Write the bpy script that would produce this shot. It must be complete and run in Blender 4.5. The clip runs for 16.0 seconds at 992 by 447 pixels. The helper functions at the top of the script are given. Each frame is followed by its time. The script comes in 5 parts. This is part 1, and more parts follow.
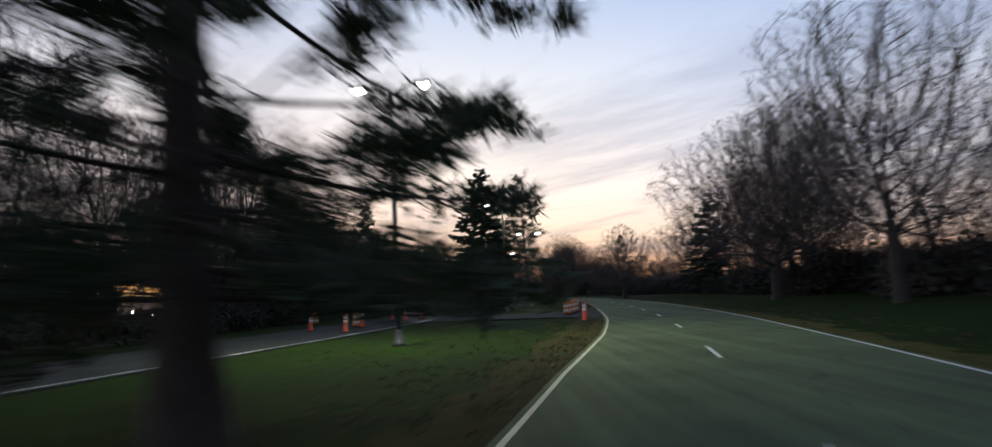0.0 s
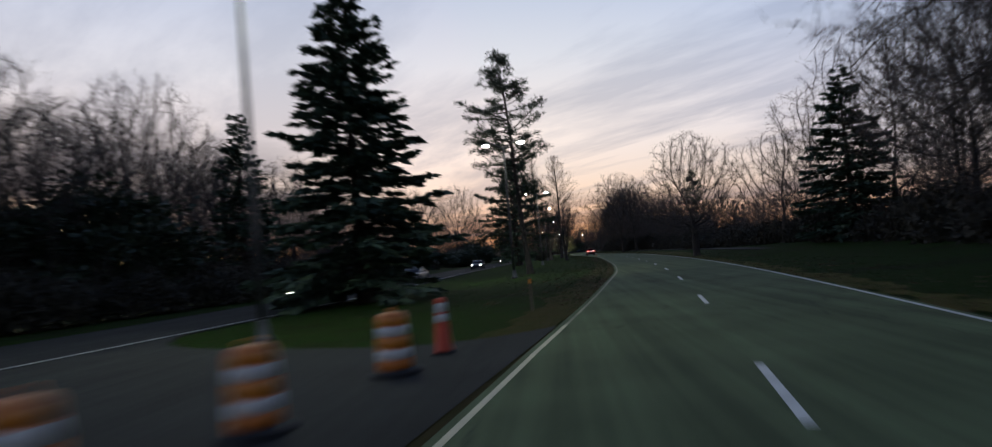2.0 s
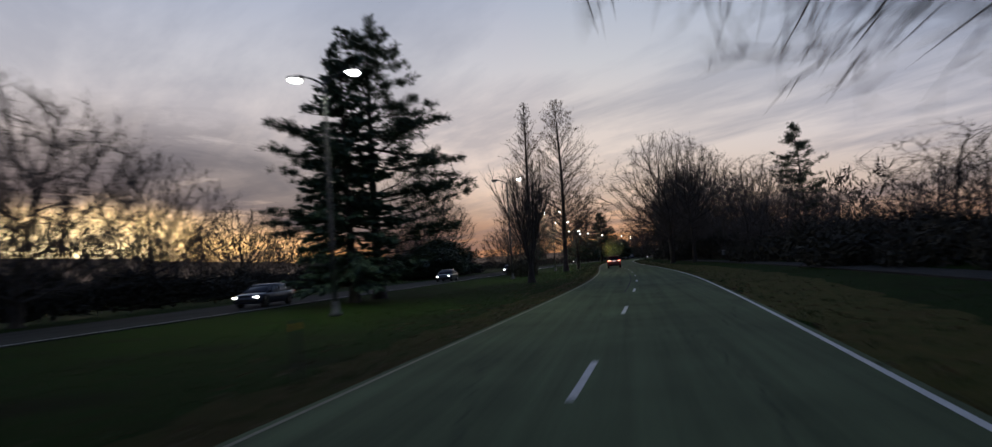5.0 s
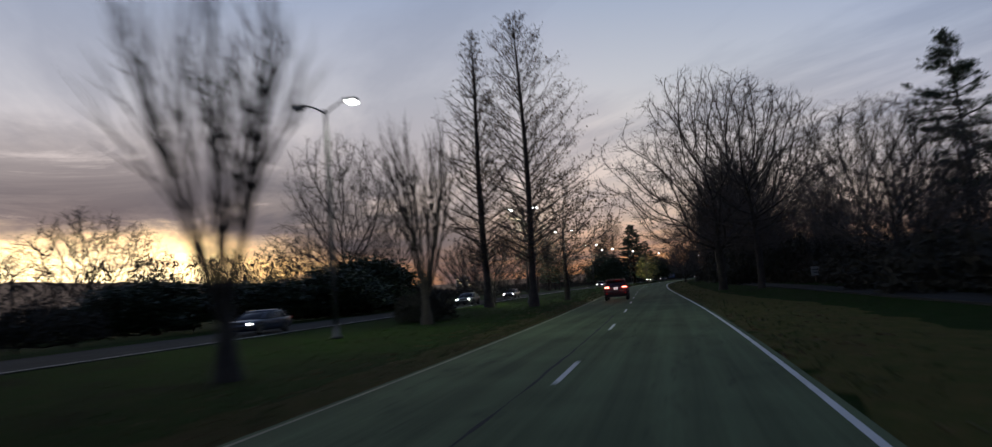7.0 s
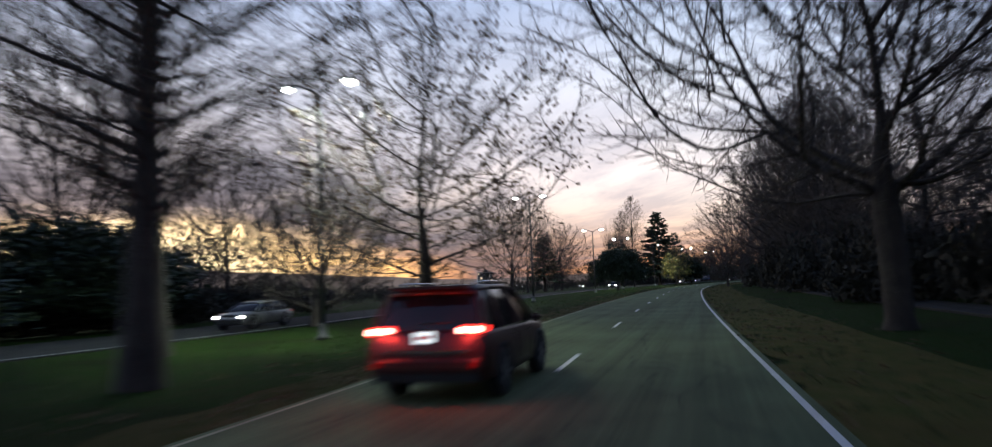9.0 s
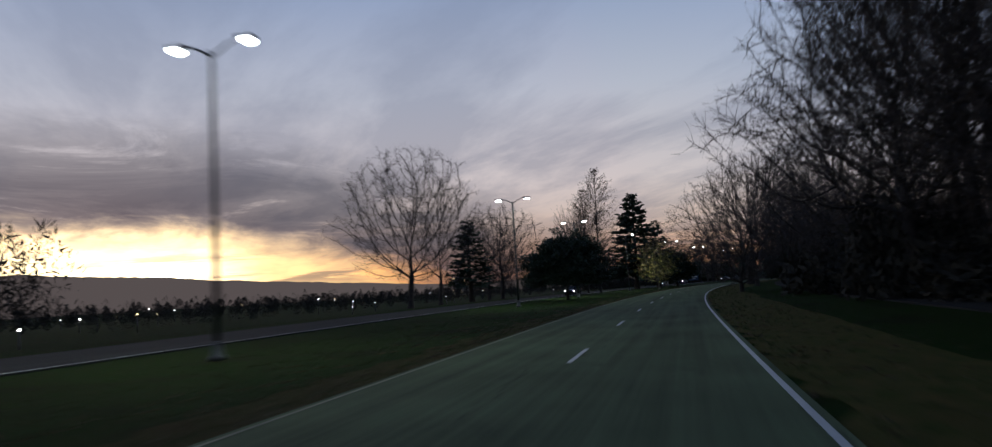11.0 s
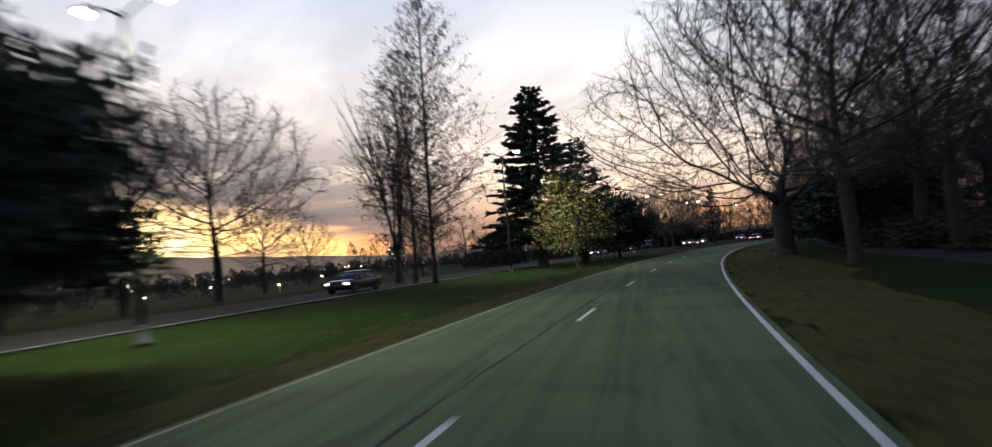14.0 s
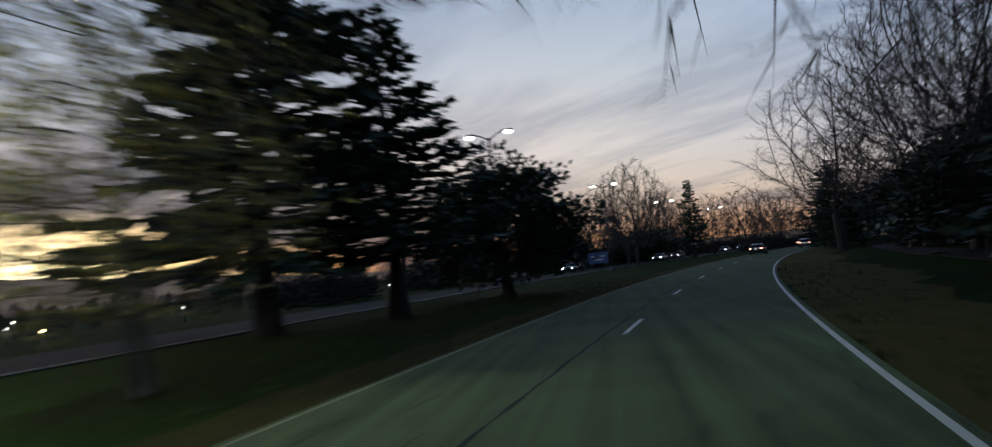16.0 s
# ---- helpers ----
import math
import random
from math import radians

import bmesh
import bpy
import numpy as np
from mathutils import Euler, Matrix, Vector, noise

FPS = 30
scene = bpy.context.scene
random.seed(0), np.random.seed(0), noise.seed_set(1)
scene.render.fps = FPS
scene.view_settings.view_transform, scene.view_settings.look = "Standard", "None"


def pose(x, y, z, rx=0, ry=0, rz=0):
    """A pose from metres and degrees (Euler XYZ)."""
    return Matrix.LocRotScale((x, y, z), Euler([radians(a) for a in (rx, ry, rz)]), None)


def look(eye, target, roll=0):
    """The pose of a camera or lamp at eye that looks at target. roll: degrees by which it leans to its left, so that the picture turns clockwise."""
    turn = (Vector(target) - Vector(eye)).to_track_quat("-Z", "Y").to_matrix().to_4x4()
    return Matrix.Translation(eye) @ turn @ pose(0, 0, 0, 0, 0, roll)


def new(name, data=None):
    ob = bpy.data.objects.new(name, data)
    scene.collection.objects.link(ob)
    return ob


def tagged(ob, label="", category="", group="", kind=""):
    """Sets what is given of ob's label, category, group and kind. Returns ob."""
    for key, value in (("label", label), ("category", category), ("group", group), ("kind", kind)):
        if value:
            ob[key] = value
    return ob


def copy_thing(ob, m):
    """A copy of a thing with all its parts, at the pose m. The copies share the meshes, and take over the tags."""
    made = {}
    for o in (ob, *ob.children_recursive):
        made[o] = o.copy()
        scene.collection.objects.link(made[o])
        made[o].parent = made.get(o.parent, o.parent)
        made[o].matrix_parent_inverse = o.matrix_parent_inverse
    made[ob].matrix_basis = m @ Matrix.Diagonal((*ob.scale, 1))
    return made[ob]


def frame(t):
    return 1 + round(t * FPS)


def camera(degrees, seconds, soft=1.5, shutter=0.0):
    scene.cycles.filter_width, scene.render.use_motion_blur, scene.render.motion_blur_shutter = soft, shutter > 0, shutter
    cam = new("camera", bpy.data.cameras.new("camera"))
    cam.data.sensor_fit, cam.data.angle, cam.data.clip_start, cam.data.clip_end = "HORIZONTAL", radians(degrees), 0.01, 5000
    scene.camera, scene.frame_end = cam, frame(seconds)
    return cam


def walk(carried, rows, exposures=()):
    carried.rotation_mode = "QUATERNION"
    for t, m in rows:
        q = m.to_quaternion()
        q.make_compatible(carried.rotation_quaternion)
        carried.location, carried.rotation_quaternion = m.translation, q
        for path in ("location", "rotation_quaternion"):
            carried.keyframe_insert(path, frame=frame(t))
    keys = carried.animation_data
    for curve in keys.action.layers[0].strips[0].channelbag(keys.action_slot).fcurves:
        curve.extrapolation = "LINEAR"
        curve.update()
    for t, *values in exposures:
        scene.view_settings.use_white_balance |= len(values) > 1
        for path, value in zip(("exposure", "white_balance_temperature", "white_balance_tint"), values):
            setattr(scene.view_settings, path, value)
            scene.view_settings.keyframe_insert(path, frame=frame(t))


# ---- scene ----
# ======================= camera and walk =======================
cam = camera(72.1, 16.0, soft=1.25, shutter=0.7)
PATH = [
    (0, (-0.50, 0.00, 1.75), -1.29, 6.01, -2.89),
    (0.5, (2.84, 11.42, 1.75), 2.46, 4.34, -2.58),
    (1, (5.40, 22.68, 1.75), 3.56, 1.44, -4.14),
    (1.5, (7.90, 34.65, 1.75), 4.99, 3.56, -4.15),
    (2, (9.80, 46.43, 1.75), 4.99, 2.80, -5.06),
    (2.5, (11.63, 58.15, 1.75), 5.97, 2.71, -2.57),
    (3, (13.60, 69.78, 1.75), 5.89, 1.00, -3.19),
    (3.5, (15.55, 82.36, 1.75), 7.33, 1.99, -3.17),
    (6, (21.35, 139.46, 1.75), 12.82, 4.21, -3.15),
    (6.5, (21.90, 150.74, 1.75), 14.20, 5.03, -2.53),
    (7, (22.53, 162.77, 1.75), 14.11, 5.42, -4.18),
    (7.5, (22.70, 174.87, 1.75), 15.25, 4.99, -3.68),
    (8, (22.67, 186.51, 1.75), 15.66, 5.56, -4.60),
    (8.5, (22.30, 198.66, 1.75), 15.38, 3.74, -3.23),
    (9, (21.98, 210.09, 1.75), 16.84, 5.21, -2.42),
    (11.5, (20.02, 269.09, 1.75), 15.08, 5.45, -3.30),
    (12, (19.80, 280.99, 1.75), 14.72, 4.67, -2.99),
    (12.5, (19.78, 292.47, 1.75), 13.23, 6.07, -3.63),
    (13, (19.83, 304.84, 1.75), 11.02, 4.24, -3.74),
    (13.5, (20.31, 317.22, 1.75), 12.24, 5.02, -5.56),
    (14, (20.54, 329.2, 1.75), 11.71, 2.60, -4.80),
    (14.5, (21.07, 341.69, 1.75), 12.26, 3.22, -5.02),
    (15, (21.98, 354.12, 1.75), 12.04, 3.54, -6.66),
    (15.5, (22.71, 366.26, 1.75), 10.89, 2.99, -4.14),
    (16, (24.22, 378.74, 1.75), 9.40, 3.71, -5.67),
]


def aim(eye, yaw, pitch, roll):
    y, p = radians(yaw), radians(pitch)
    way = Vector((-math.sin(y) * math.cos(p), math.cos(y) * math.cos(p), math.sin(p)))
    return look(eye, Vector(eye) + 10 * way, roll)


EXPOSURES = [(0.0, 0.70, 7000, 10), (0.5, 0.45, 6800, 10), (1.0, 0.22, 6700, 10), (2.0, 0.35, 6600, 10), (3.5, 0.20, 6600, 10), (6.0, -0.08, 6700, 10), (7.0, -0.08, 6500, 10),
             (8.0, 0.24, 6250, 10), (8.5, 0.53, 6200, 10), (9.0, 0.62, 6150, 10), (11.5, -0.5, 5950, 10), (12.5, -0.58, 5950, 10), (13.0, -0.38, 6100, 10), (13.5, 0.15, 6400, 10), (14.0, 0.78, 7000, 8),
             (14.5, 0.15, 6750, 10), (15.0, 0.25, 6600, 6), (15.5, 0.2, 6350, 4), (16.0, -0.02, 6150, 4)]
walk(cam, [(t, aim(eye, yaw, pitch, roll)) for t, eye, yaw, pitch, roll in PATH], EXPOSURES)

# ======================= world and large lights =======================
SUN_AZ = radians(47)  # the sun has just set, this far left of the road
SUN = Vector((-math.sin(SUN_AZ), math.cos(SUN_AZ), 0.02)).normalized()


class Nodes:
    """Short-hand for node trees."""

    def __init__(self, tree):
        self.tree = tree
        tree.nodes.clear()

    def add(self, kind, **values):
        node = self.tree.nodes.new(kind)
        for key, value in values.items():
            if key in node.inputs:
                self.put(node.inputs[key], value)
        return node

    def put(self, socket, value):
        if isinstance(value, bpy.types.NodeSocket):
            self.tree.links.new(value, socket)
        else:
            socket.default_value = value

    def math(self, op, a, b=0.0, clamp=False):
        node = self.tree.nodes.new("ShaderNodeMath")
        node.operation, node.use_clamp = op, clamp
        self.put(node.inputs[0], a)
        self.put(node.inputs[1], b)
        return node.outputs[0]

    def vmath(self, op, a, b=(0, 0, 0)):
        node = self.tree.nodes.new("ShaderNodeVectorMath")
        node.operation = op
        self.put(node.inputs[0], a)
        self.put(node.inputs[1], b)
        return node.outputs["Value"] if op == "DOT_PRODUCT" else node.outputs[0]

    def ramp(self, fac, stops, mode="LINEAR"):
        node = self.tree.nodes.new("ShaderNodeValToRGB")
        node.color_ramp.interpolation = mode
        els = node.color_ramp.elements
        while len(els) < len(stops):
            els.new(0.5)
        for el, (at, col) in zip(els, stops):
            el.position = at
            el.color = (col, col, col, 1) if isinstance(col, (int, float)) else (*col, 1)
        self.put(node.inputs[0], fac)
        return node.outputs[0]

    def mix(self, fac, a, b, blend="MIX"):
        node = self.tree.nodes.new("ShaderNodeMix")
        node.data_type, node.blend_type = "RGBA", blend
        self.put(node.inputs[0], fac)
        for socket, v in ((node.inputs[6], a), (node.inputs[7], b)):
            self.put(socket, (*v, 1) if isinstance(v, tuple) and len(v) == 3 else v)
        return node.outputs[2]

    def noise(self, vec, scale, detail=4.0, rough=0.55, distort=0.0):
        node = self.tree.nodes.new("ShaderNodeTexNoise")
        self.put(node.inputs["Vector"], vec)
        node.inputs["Scale"].default_value, node.inputs["Detail"].default_value = scale, detail
        node.inputs["Roughness"].default_value, node.inputs["Distortion"].default_value = rough, distort
        return node.outputs[0]

    def scaled(self, vec, scale, at=(0, 0, 0), turn=(0, 0, 0)):
        node = self.tree.nodes.new("ShaderNodeMapping")
        self.put(node.inputs["Vector"], vec)
        node.inputs["Scale"].default_value, node.inputs["Location"].default_value = scale, at
        node.inputs["Rotation"].default_value = turn
        return node.outputs[0]


world = bpy.data.worlds.new("dusk_sky")
scene.world = world
world.use_nodes = True
n = Nodes(world.node_tree)
way = n.vmath("NORMALIZE", n.add("ShaderNodeTexCoord").outputs["Generated"])
sep = n.add("ShaderNodeSeparateXYZ", Vector=way)
up = n.math("MAXIMUM", sep.outputs[2], 0.0)
base = n.ramp(up, [(0.0, (0.66, 0.27, 0.13)), (0.03, (0.70, 0.37, 0.22)), (0.08, (0.80, 0.60, 0.49)), (0.15, (0.80, 0.685, 0.655)),
                   (0.28, (0.60, 0.61, 0.69)), (0.46, (0.28, 0.38, 0.60)), (0.70, (0.14, 0.19, 0.35)), (1.0, (0.08, 0.11, 0.22))])
near_sun = n.vmath("DOT_PRODUCT", way, tuple(SUN))
side = n.ramp(near_sun, [(0.45, 0.0), (0.80, 0.40), (0.97, 1.0)])
low = n.ramp(up, [(0.0, 1.0), (0.035, 0.85), (0.065, 0.30), (0.11, 0.0)])
base = n.mix(n.math("MULTIPLY", side, low), base, (1.20, 0.50, 0.12))
slant = n.math("ADD", up, n.math("MULTIPLY", n.math("SUBTRACT", 1.0, near_sun), 0.9))  # the bank dips away from the sun
ragged = n.noise(n.scaled(way, (5.0, 5.0, 16.0), at=(2.0, 0.7, 0.0)), 1.5, 5.0, 0.6, 0.6)
slant = n.math("ADD", slant, n.math("MULTIPLY", n.math("SUBTRACT", ragged, 0.5), 0.07))
core = n.math("MULTIPLY", n.ramp(near_sun, [(0.90, 0.0), (0.985, 1.0)]), n.ramp(slant, [(0.03, 1.0), (0.085, 0.8), (0.13, 0.0)]))
base = n.mix(core, base, (2.6, 1.75, 0.75))
heart = n.math("MULTIPLY", n.ramp(near_sun, [(0.975, 0.0), (0.997, 1.0)]), n.ramp(slant, [(0.05, 1.0), (0.11, 0.0)]))
base = n.mix(heart, base, (5.0, 4.0, 2.3))
# cloud layer seen from below: flat sheet over the place
lift = n.math("ADD", up, 0.10)
flat = n.vmath("DIVIDE", way, n.add("ShaderNodeCombineXYZ", X=lift, Y=lift, Z=lift).outputs[0])
flat = n.scaled(flat, (1.0, 1.0, 0.0), turn=(0, 0, SUN_AZ))
soft_cloud = n.noise(n.scaled(flat, (0.55, 1.3, 1.0), at=(3.1, 1.7, 0)), 1.0, 6.0, 0.6, 0.3)
cover = n.ramp(soft_cloud, [(0.43, 0.0), (0.58, 1.0)])
cover = n.math("MULTIPLY", cover, n.ramp(up, [(0.02, 0.35), (0.1, 0.8), (0.3, 0.7), (0.6, 0.5)]))
cloud_col = n.ramp(up, [(0.0, (0.45, 0.28, 0.22)), (0.07, (0.30, 0.26, 0.29)), (0.16, (0.30, 0.30, 0.37)), (0.4, (0.27, 0.32, 0.45))])
sky = n.mix(n.math("MULTIPLY", cover, 0.64), base, cloud_col)
# heavier bank over the sunset
bank = n.noise(n.scaled(way, (1.6, 1.6, 9.0), at=(0.4, 0.2, 0.35)), 1.5, 7.0, 0.64, 0.7)
bank = n.math("MULTIPLY", n.ramp(bank, [(0.34, 0.0), (0.45, 0.85), (0.58, 1.0)]), n.ramp(slant, [(0.098, 0.0), (0.13, 1.0), (0.20, 0.85), (0.28, 0.0)]))
bank = n.math("MULTIPLY", bank, n.ramp(near_sun, [(0.50, 0.25), (0.86, 0.95)]))
sky = n.mix(bank, sky, (0.088, 0.098, 0.138))
# thin broken streaks low over the horizon
streak = n.noise(n.scaled(way, (3.0, 3.0, 42.0), at=(1.3, 2.2, 0.1)), 1.5, 4.0, 0.6, 0.5)
streak = n.math("MULTIPLY", n.ramp(streak, [(0.50, 0.0), (0.60, 0.7)]), n.ramp(up, [(0.012, 0.0), (0.03, 1.0), (0.06, 0.7), (0.085, 0.0)]))
sky = n.mix(streak, sky, (0.20, 0.165, 0.18))
nishita = n.add("ShaderNodeTexSky")
nishita.sky_type, nishita.sun_disc = "NISHITA", False
nishita.sun_elevation, nishita.sun_rotation = radians(0.5), -SUN_AZ
sky = n.mix(0.010, sky, nishita.outputs[0], "ADD")
# the sky opposite the sunset is darker
dusk = n.ramp(n.math("ADD", n.math("MULTIPLY", near_sun, 0.5), 0.5), [(0.0, (0.24, 0.29, 0.38)), (0.50, (0.50, 0.60, 0.76)), (0.68, (0.76, 0.87, 1.02)), (0.86, (1.02, 1.03, 1.04)), (0.96, (1.07, 1.05, 1.0))], "B_SPLINE")
sky = n.mix(1.0, sky, dusk, "MULTIPLY")
sky = n.mix(1.0, sky, (1.02, 1.0, 0.965), "MULTIPLY")
back = n.add("ShaderNodeBackground", Color=sky, Strength=0.97)
n.tree.links.new(back.outputs[0], n.add("ShaderNodeOutputWorld").inputs[0])

sun_lamp = bpy.data.lights.new("low_sun", "SUN")
sun_lamp.energy, sun_lamp.angle, sun_lamp.color = 0.12, radians(20), (1.0, 0.72, 0.45)
sun_ob = new("low_sun", sun_lamp)
sun_ob.matrix_world = look((0, 0, 0), -Vector((SUN.x, SUN.y, 0.09)))


# ======================= materials =======================
def material(name, col_a, col_b, rough=0.85, scale=1.5, fine=25.0, bump=0.3, metal=0.0, spread=0.0, coat=0.0, dist=0.02):
    """Two colours mixed by a broad and a fine noise, with a fine relief; spread: shift of brightness from piece to piece."""
    mat = bpy.data.materials.new(name)
    mat.use_nodes = True
    m = Nodes(mat.node_tree)
    where = m.add("ShaderNodeTexCoord").outputs["Object"]
    broad, grain = m.noise(where, scale, 4), m.noise(where, fine, 3)
    fac = m.ramp(m.math("ADD", m.math("MULTIPLY", broad, 0.6), m.math("MULTIPLY", grain, 0.4)), [(0.36, 0.0), (0.64, 1.0)])
    colour = m.mix(fac, col_a, col_b)
    if spread:
        rnd = m.add("ShaderNodeObjectInfo").outputs["Random"]
        gain = m.math("ADD", m.math("MULTIPLY", rnd, 2 * spread), 1 - spread)
        colour = m.mix(1.0, colour, m.add("ShaderNodeCombineXYZ", X=gain, Y=gain, Z=gain).outputs[0], "MULTIPLY")
    b = m.add("ShaderNodeBsdfPrincipled", **{"Base Color": colour, "Metallic": metal, "Coat Weight": coat})
    m.put(b.inputs["Roughness"], m.math("ADD", m.math("MULTIPLY", grain, 0.2), rough - 0.1))
    if bump:
        bp = m.add("ShaderNodeBump", Height=grain, Strength=bump, Distance=dist)
        m.put(b.inputs["Normal"], bp.outputs[0])
    m.tree.links.new(b.outputs[0], m.add("ShaderNodeOutputMaterial").inputs[0])
    return mat


def glowing(name, colour, strength):
    mat = bpy.data.materials.new(name)
    mat.use_nodes = True
    m = Nodes(mat.node_tree)
    e = m.add("ShaderNodeEmission", Color=(*colour, 1), Strength=strength)
    m.tree.links.new(e.outputs[0], m.add("ShaderNodeOutputMaterial").inputs[0])
    return mat


def ground_material(name, soil, dry, green, scale=0.25):
    mat = bpy.data.materials.new(name)
    mat.use_nodes = True
    m = Nodes(mat.node_tree)
    where = m.add("ShaderNodeTexCoord").outputs["Object"]
    broad, mid, blades = m.noise(where, scale, 5), m.noise(where, 2.3, 5, 0.65), m.noise(where, 38.0, 3, 0.7)
    grass = m.mix(m.ramp(mid, [(0.38, 0.0), (0.62, 1.0)]), green, dry)
    colour = m.mix(m.ramp(broad, [(0.5, 0.0), (0.68, 0.75)]), grass, soil)
    colour = m.mix(m.ramp(blades, [(0.3, 0.65), (0.6, 0.0)]), colour, tuple(0.35 * c for c in green))
    b = m.add("ShaderNodeBsdfPrincipled", **{"Base Color": colour, "Roughness": 0.95, "Specular IOR Level": 0.05})
    bp = m.add("ShaderNodeBump", Height=blades, Strength=0.8, Distance=0.06)
    m.put(b.inputs["Normal"], bp.outputs[0])
    m.tree.links.new(b.outputs[0], m.add("ShaderNodeOutputMaterial").inputs[0])
    return mat


def asphalt_material(name, tone):
    mat = bpy.data.materials.new(name)
    mat.use_nodes = True
    m = Nodes(mat.node_tree)
    where = m.add("ShaderNodeTexCoord").outputs["Object"]
    broad, stones = m.noise(where, 0.35, 4), m.noise(where, 60.0, 2)
    streak = m.noise(m.scaled(where, (1.9, 0.03, 1.0)), 1.0, 5, 0.65)
    tint = m.ramp(m.math("ADD", m.math("MULTIPLY", broad, 0.4), m.math("MULTIPLY", streak, 0.6)), [(0.36, tuple(0.62 * c for c in tone)), (0.64, tuple(1.32 * c for c in tone))])
    crack = m.add("ShaderNodeTexVoronoi", Scale=0.22)
    crack.feature = "DISTANCE_TO_EDGE"
    wob = m.vmath("ADD", m.scaled(where, (1.0, 0.5, 1.0)), m.vmath("SCALE", m.add("ShaderNodeTexNoise", Vector=where, Scale=0.8).outputs[1]))
    m.put(crack.inputs["Vector"], wob)
    lines = m.ramp(crack.outputs["Distance"], [(0.0, 1.0), (0.007, 0.0)])
    tint = m.mix(m.math("MULTIPLY", lines, 0.5), tint, (0.012, 0.012, 0.012))
    tint = m.mix(m.ramp(stones, [(0.35, 0.35), (0.6, 0.0)]), tint, (0.015, 0.015, 0.015))
    b = m.add("ShaderNodeBsdfPrincipled", **{"Base Color": tint, "Roughness": 0.92, "Specular IOR Level": 0.12})
    bp = m.add("ShaderNodeBump", Height=stones, Strength=0.5, Distance=0.01)
    m.put(b.inputs["Normal"], bp.outputs[0])
    m.tree.links.new(b.outputs[0], m.add("ShaderNodeOutputMaterial").inputs[0])
    return mat


GRASS = ground_material("grass_ground", (0.017, 0.014, 0.006), (0.026, 0.036, 0.007), (0.014, 0.044, 0.004))
LEAF_LITTER = ground_material("leaf_litter", (0.062, 0.043, 0.018), (0.084, 0.061, 0.024), (0.040, 0.050, 0.011), 0.5)
# leaf and grass colours raised here: headlight on the right verge is painted in
HEADLIT_VERGE = ground_material("headlit_leafy_verge", (0.105, 0.076, 0.026), (0.135, 0.104, 0.034), (0.066, 0.082, 0.018), 0.45)
ASPHALT = asphalt_material("asphalt", (0.110, 0.139, 0.068))
OLD_ASPHALT = asphalt_material("old_asphalt", (0.030, 0.031, 0.028))
PAINT = material("road_paint", (0.70, 0.70, 0.66), (0.45, 0.45, 0.42), 0.6, 2.0, 30.0, 0.2)
WORN_PAINT = material("worn_road_paint", (0.30, 0.28, 0.17), (0.13, 0.125, 0.08), 0.8, 0.6, 30.0, 0.2)
YELLOW_PAINT = material("yellow_road_paint", (0.62, 0.56, 0.34), (0.42, 0.38, 0.24), 0.6, 2.0, 30.0, 0.2)
BARK = material("bark", (0.028, 0.023, 0.019), (0.066, 0.054, 0.043), 0.95, 2.0, 18.0, 0.8, dist=0.05)
PALE_BARK = material("pale_bark", (0.08, 0.07, 0.055), (0.16, 0.145, 0.12), 0.9, 3.0, 18.0, 0.6, dist=0.03)
TWIG = material("twig", (0.055, 0.045, 0.037), (0.105, 0.086, 0.070), 0.95, 1.0, 9.0, 0.0)
NEEDLE = material("needle", (0.028, 0.052, 0.032), (0.056, 0.092, 0.052), 0.8, 0.7, 6.0, 0.0)
PINE_NEEDLE = material("pine_needle", (0.02, 0.04, 0.02), (0.045, 0.07, 0.03), 0.8, 0.7, 6.0, 0.0)
HOLLY_LEAF = material("holly_leaf", (0.018, 0.034, 0.016), (0.042, 0.062, 0.028), 0.55, 0.7, 6.0, 0.0)
DRY_LEAF = material("dry_leaf", (0.07, 0.045, 0.02), (0.13, 0.08, 0.035), 0.8, 0.7, 6.0, 0.0)
YELLOW_LEAF = material("yellow_leaf", (0.22, 0.19, 0.05), (0.36, 0.30, 0.08), 0.7, 0.7, 6.0, 0.0)
BRUSH = material("brush", (0.024, 0.024, 0.016), (0.050, 0.043, 0.028), 0.95, 0.5, 5.0, 0.0)
STEEL = material("weathered_steel", (0.06, 0.06, 0.06), (0.11, 0.11, 0.11), 0.5, 3.0, 30.0, 0.1, 0.7)
LAMP_GLOW = glowing("lamp_glow", (0.92, 1.0, 0.93), 38.0)
DIM_LAMP = glowing("dim_lamp_glow", (1.0, 0.95, 0.85), 14.0)


# ======================= helpers =======================
def mesh_object(name, verts, faces, mat, parent=None, smooth=False):
    me = bpy.data.meshes.new(name)
    me.from_pydata([tuple(v) for v in verts], [], [tuple(f) for f in faces])
    me.materials.append(mat)
    if smooth:
        me.polygons.foreach_set("use_smooth", [True] * len(me.polygons))
    me.update()
    ob = new(name, me)
    ob.parent = parent
    return ob


def array_object(name, verts, faces, mat, parent=None, smooth=False):
    """Verts and equal-sided faces as arrays: quick for large meshes."""
    me = bpy.data.meshes.new(name)
    verts, faces = np.asarray(verts, np.float32), np.asarray(faces, np.int32)
    me.vertices.add(len(verts))
    me.vertices.foreach_set("co", verts.ravel())
    k = faces.shape[1]
    me.loops.add(faces.size)
    me.loops.foreach_set("vertex_index", faces.ravel())
    me.polygons.add(len(faces))
    me.polygons.foreach_set("loop_start", np.arange(len(faces), dtype=np.int32) * k)
    if smooth:
        me.polygons.foreach_set("use_smooth", np.ones(len(faces), bool))
    me.materials.append(mat)
    me.update(calc_edges=True)
    me.validate()
    ob = new(name, me)
    ob.parent = parent
    return ob


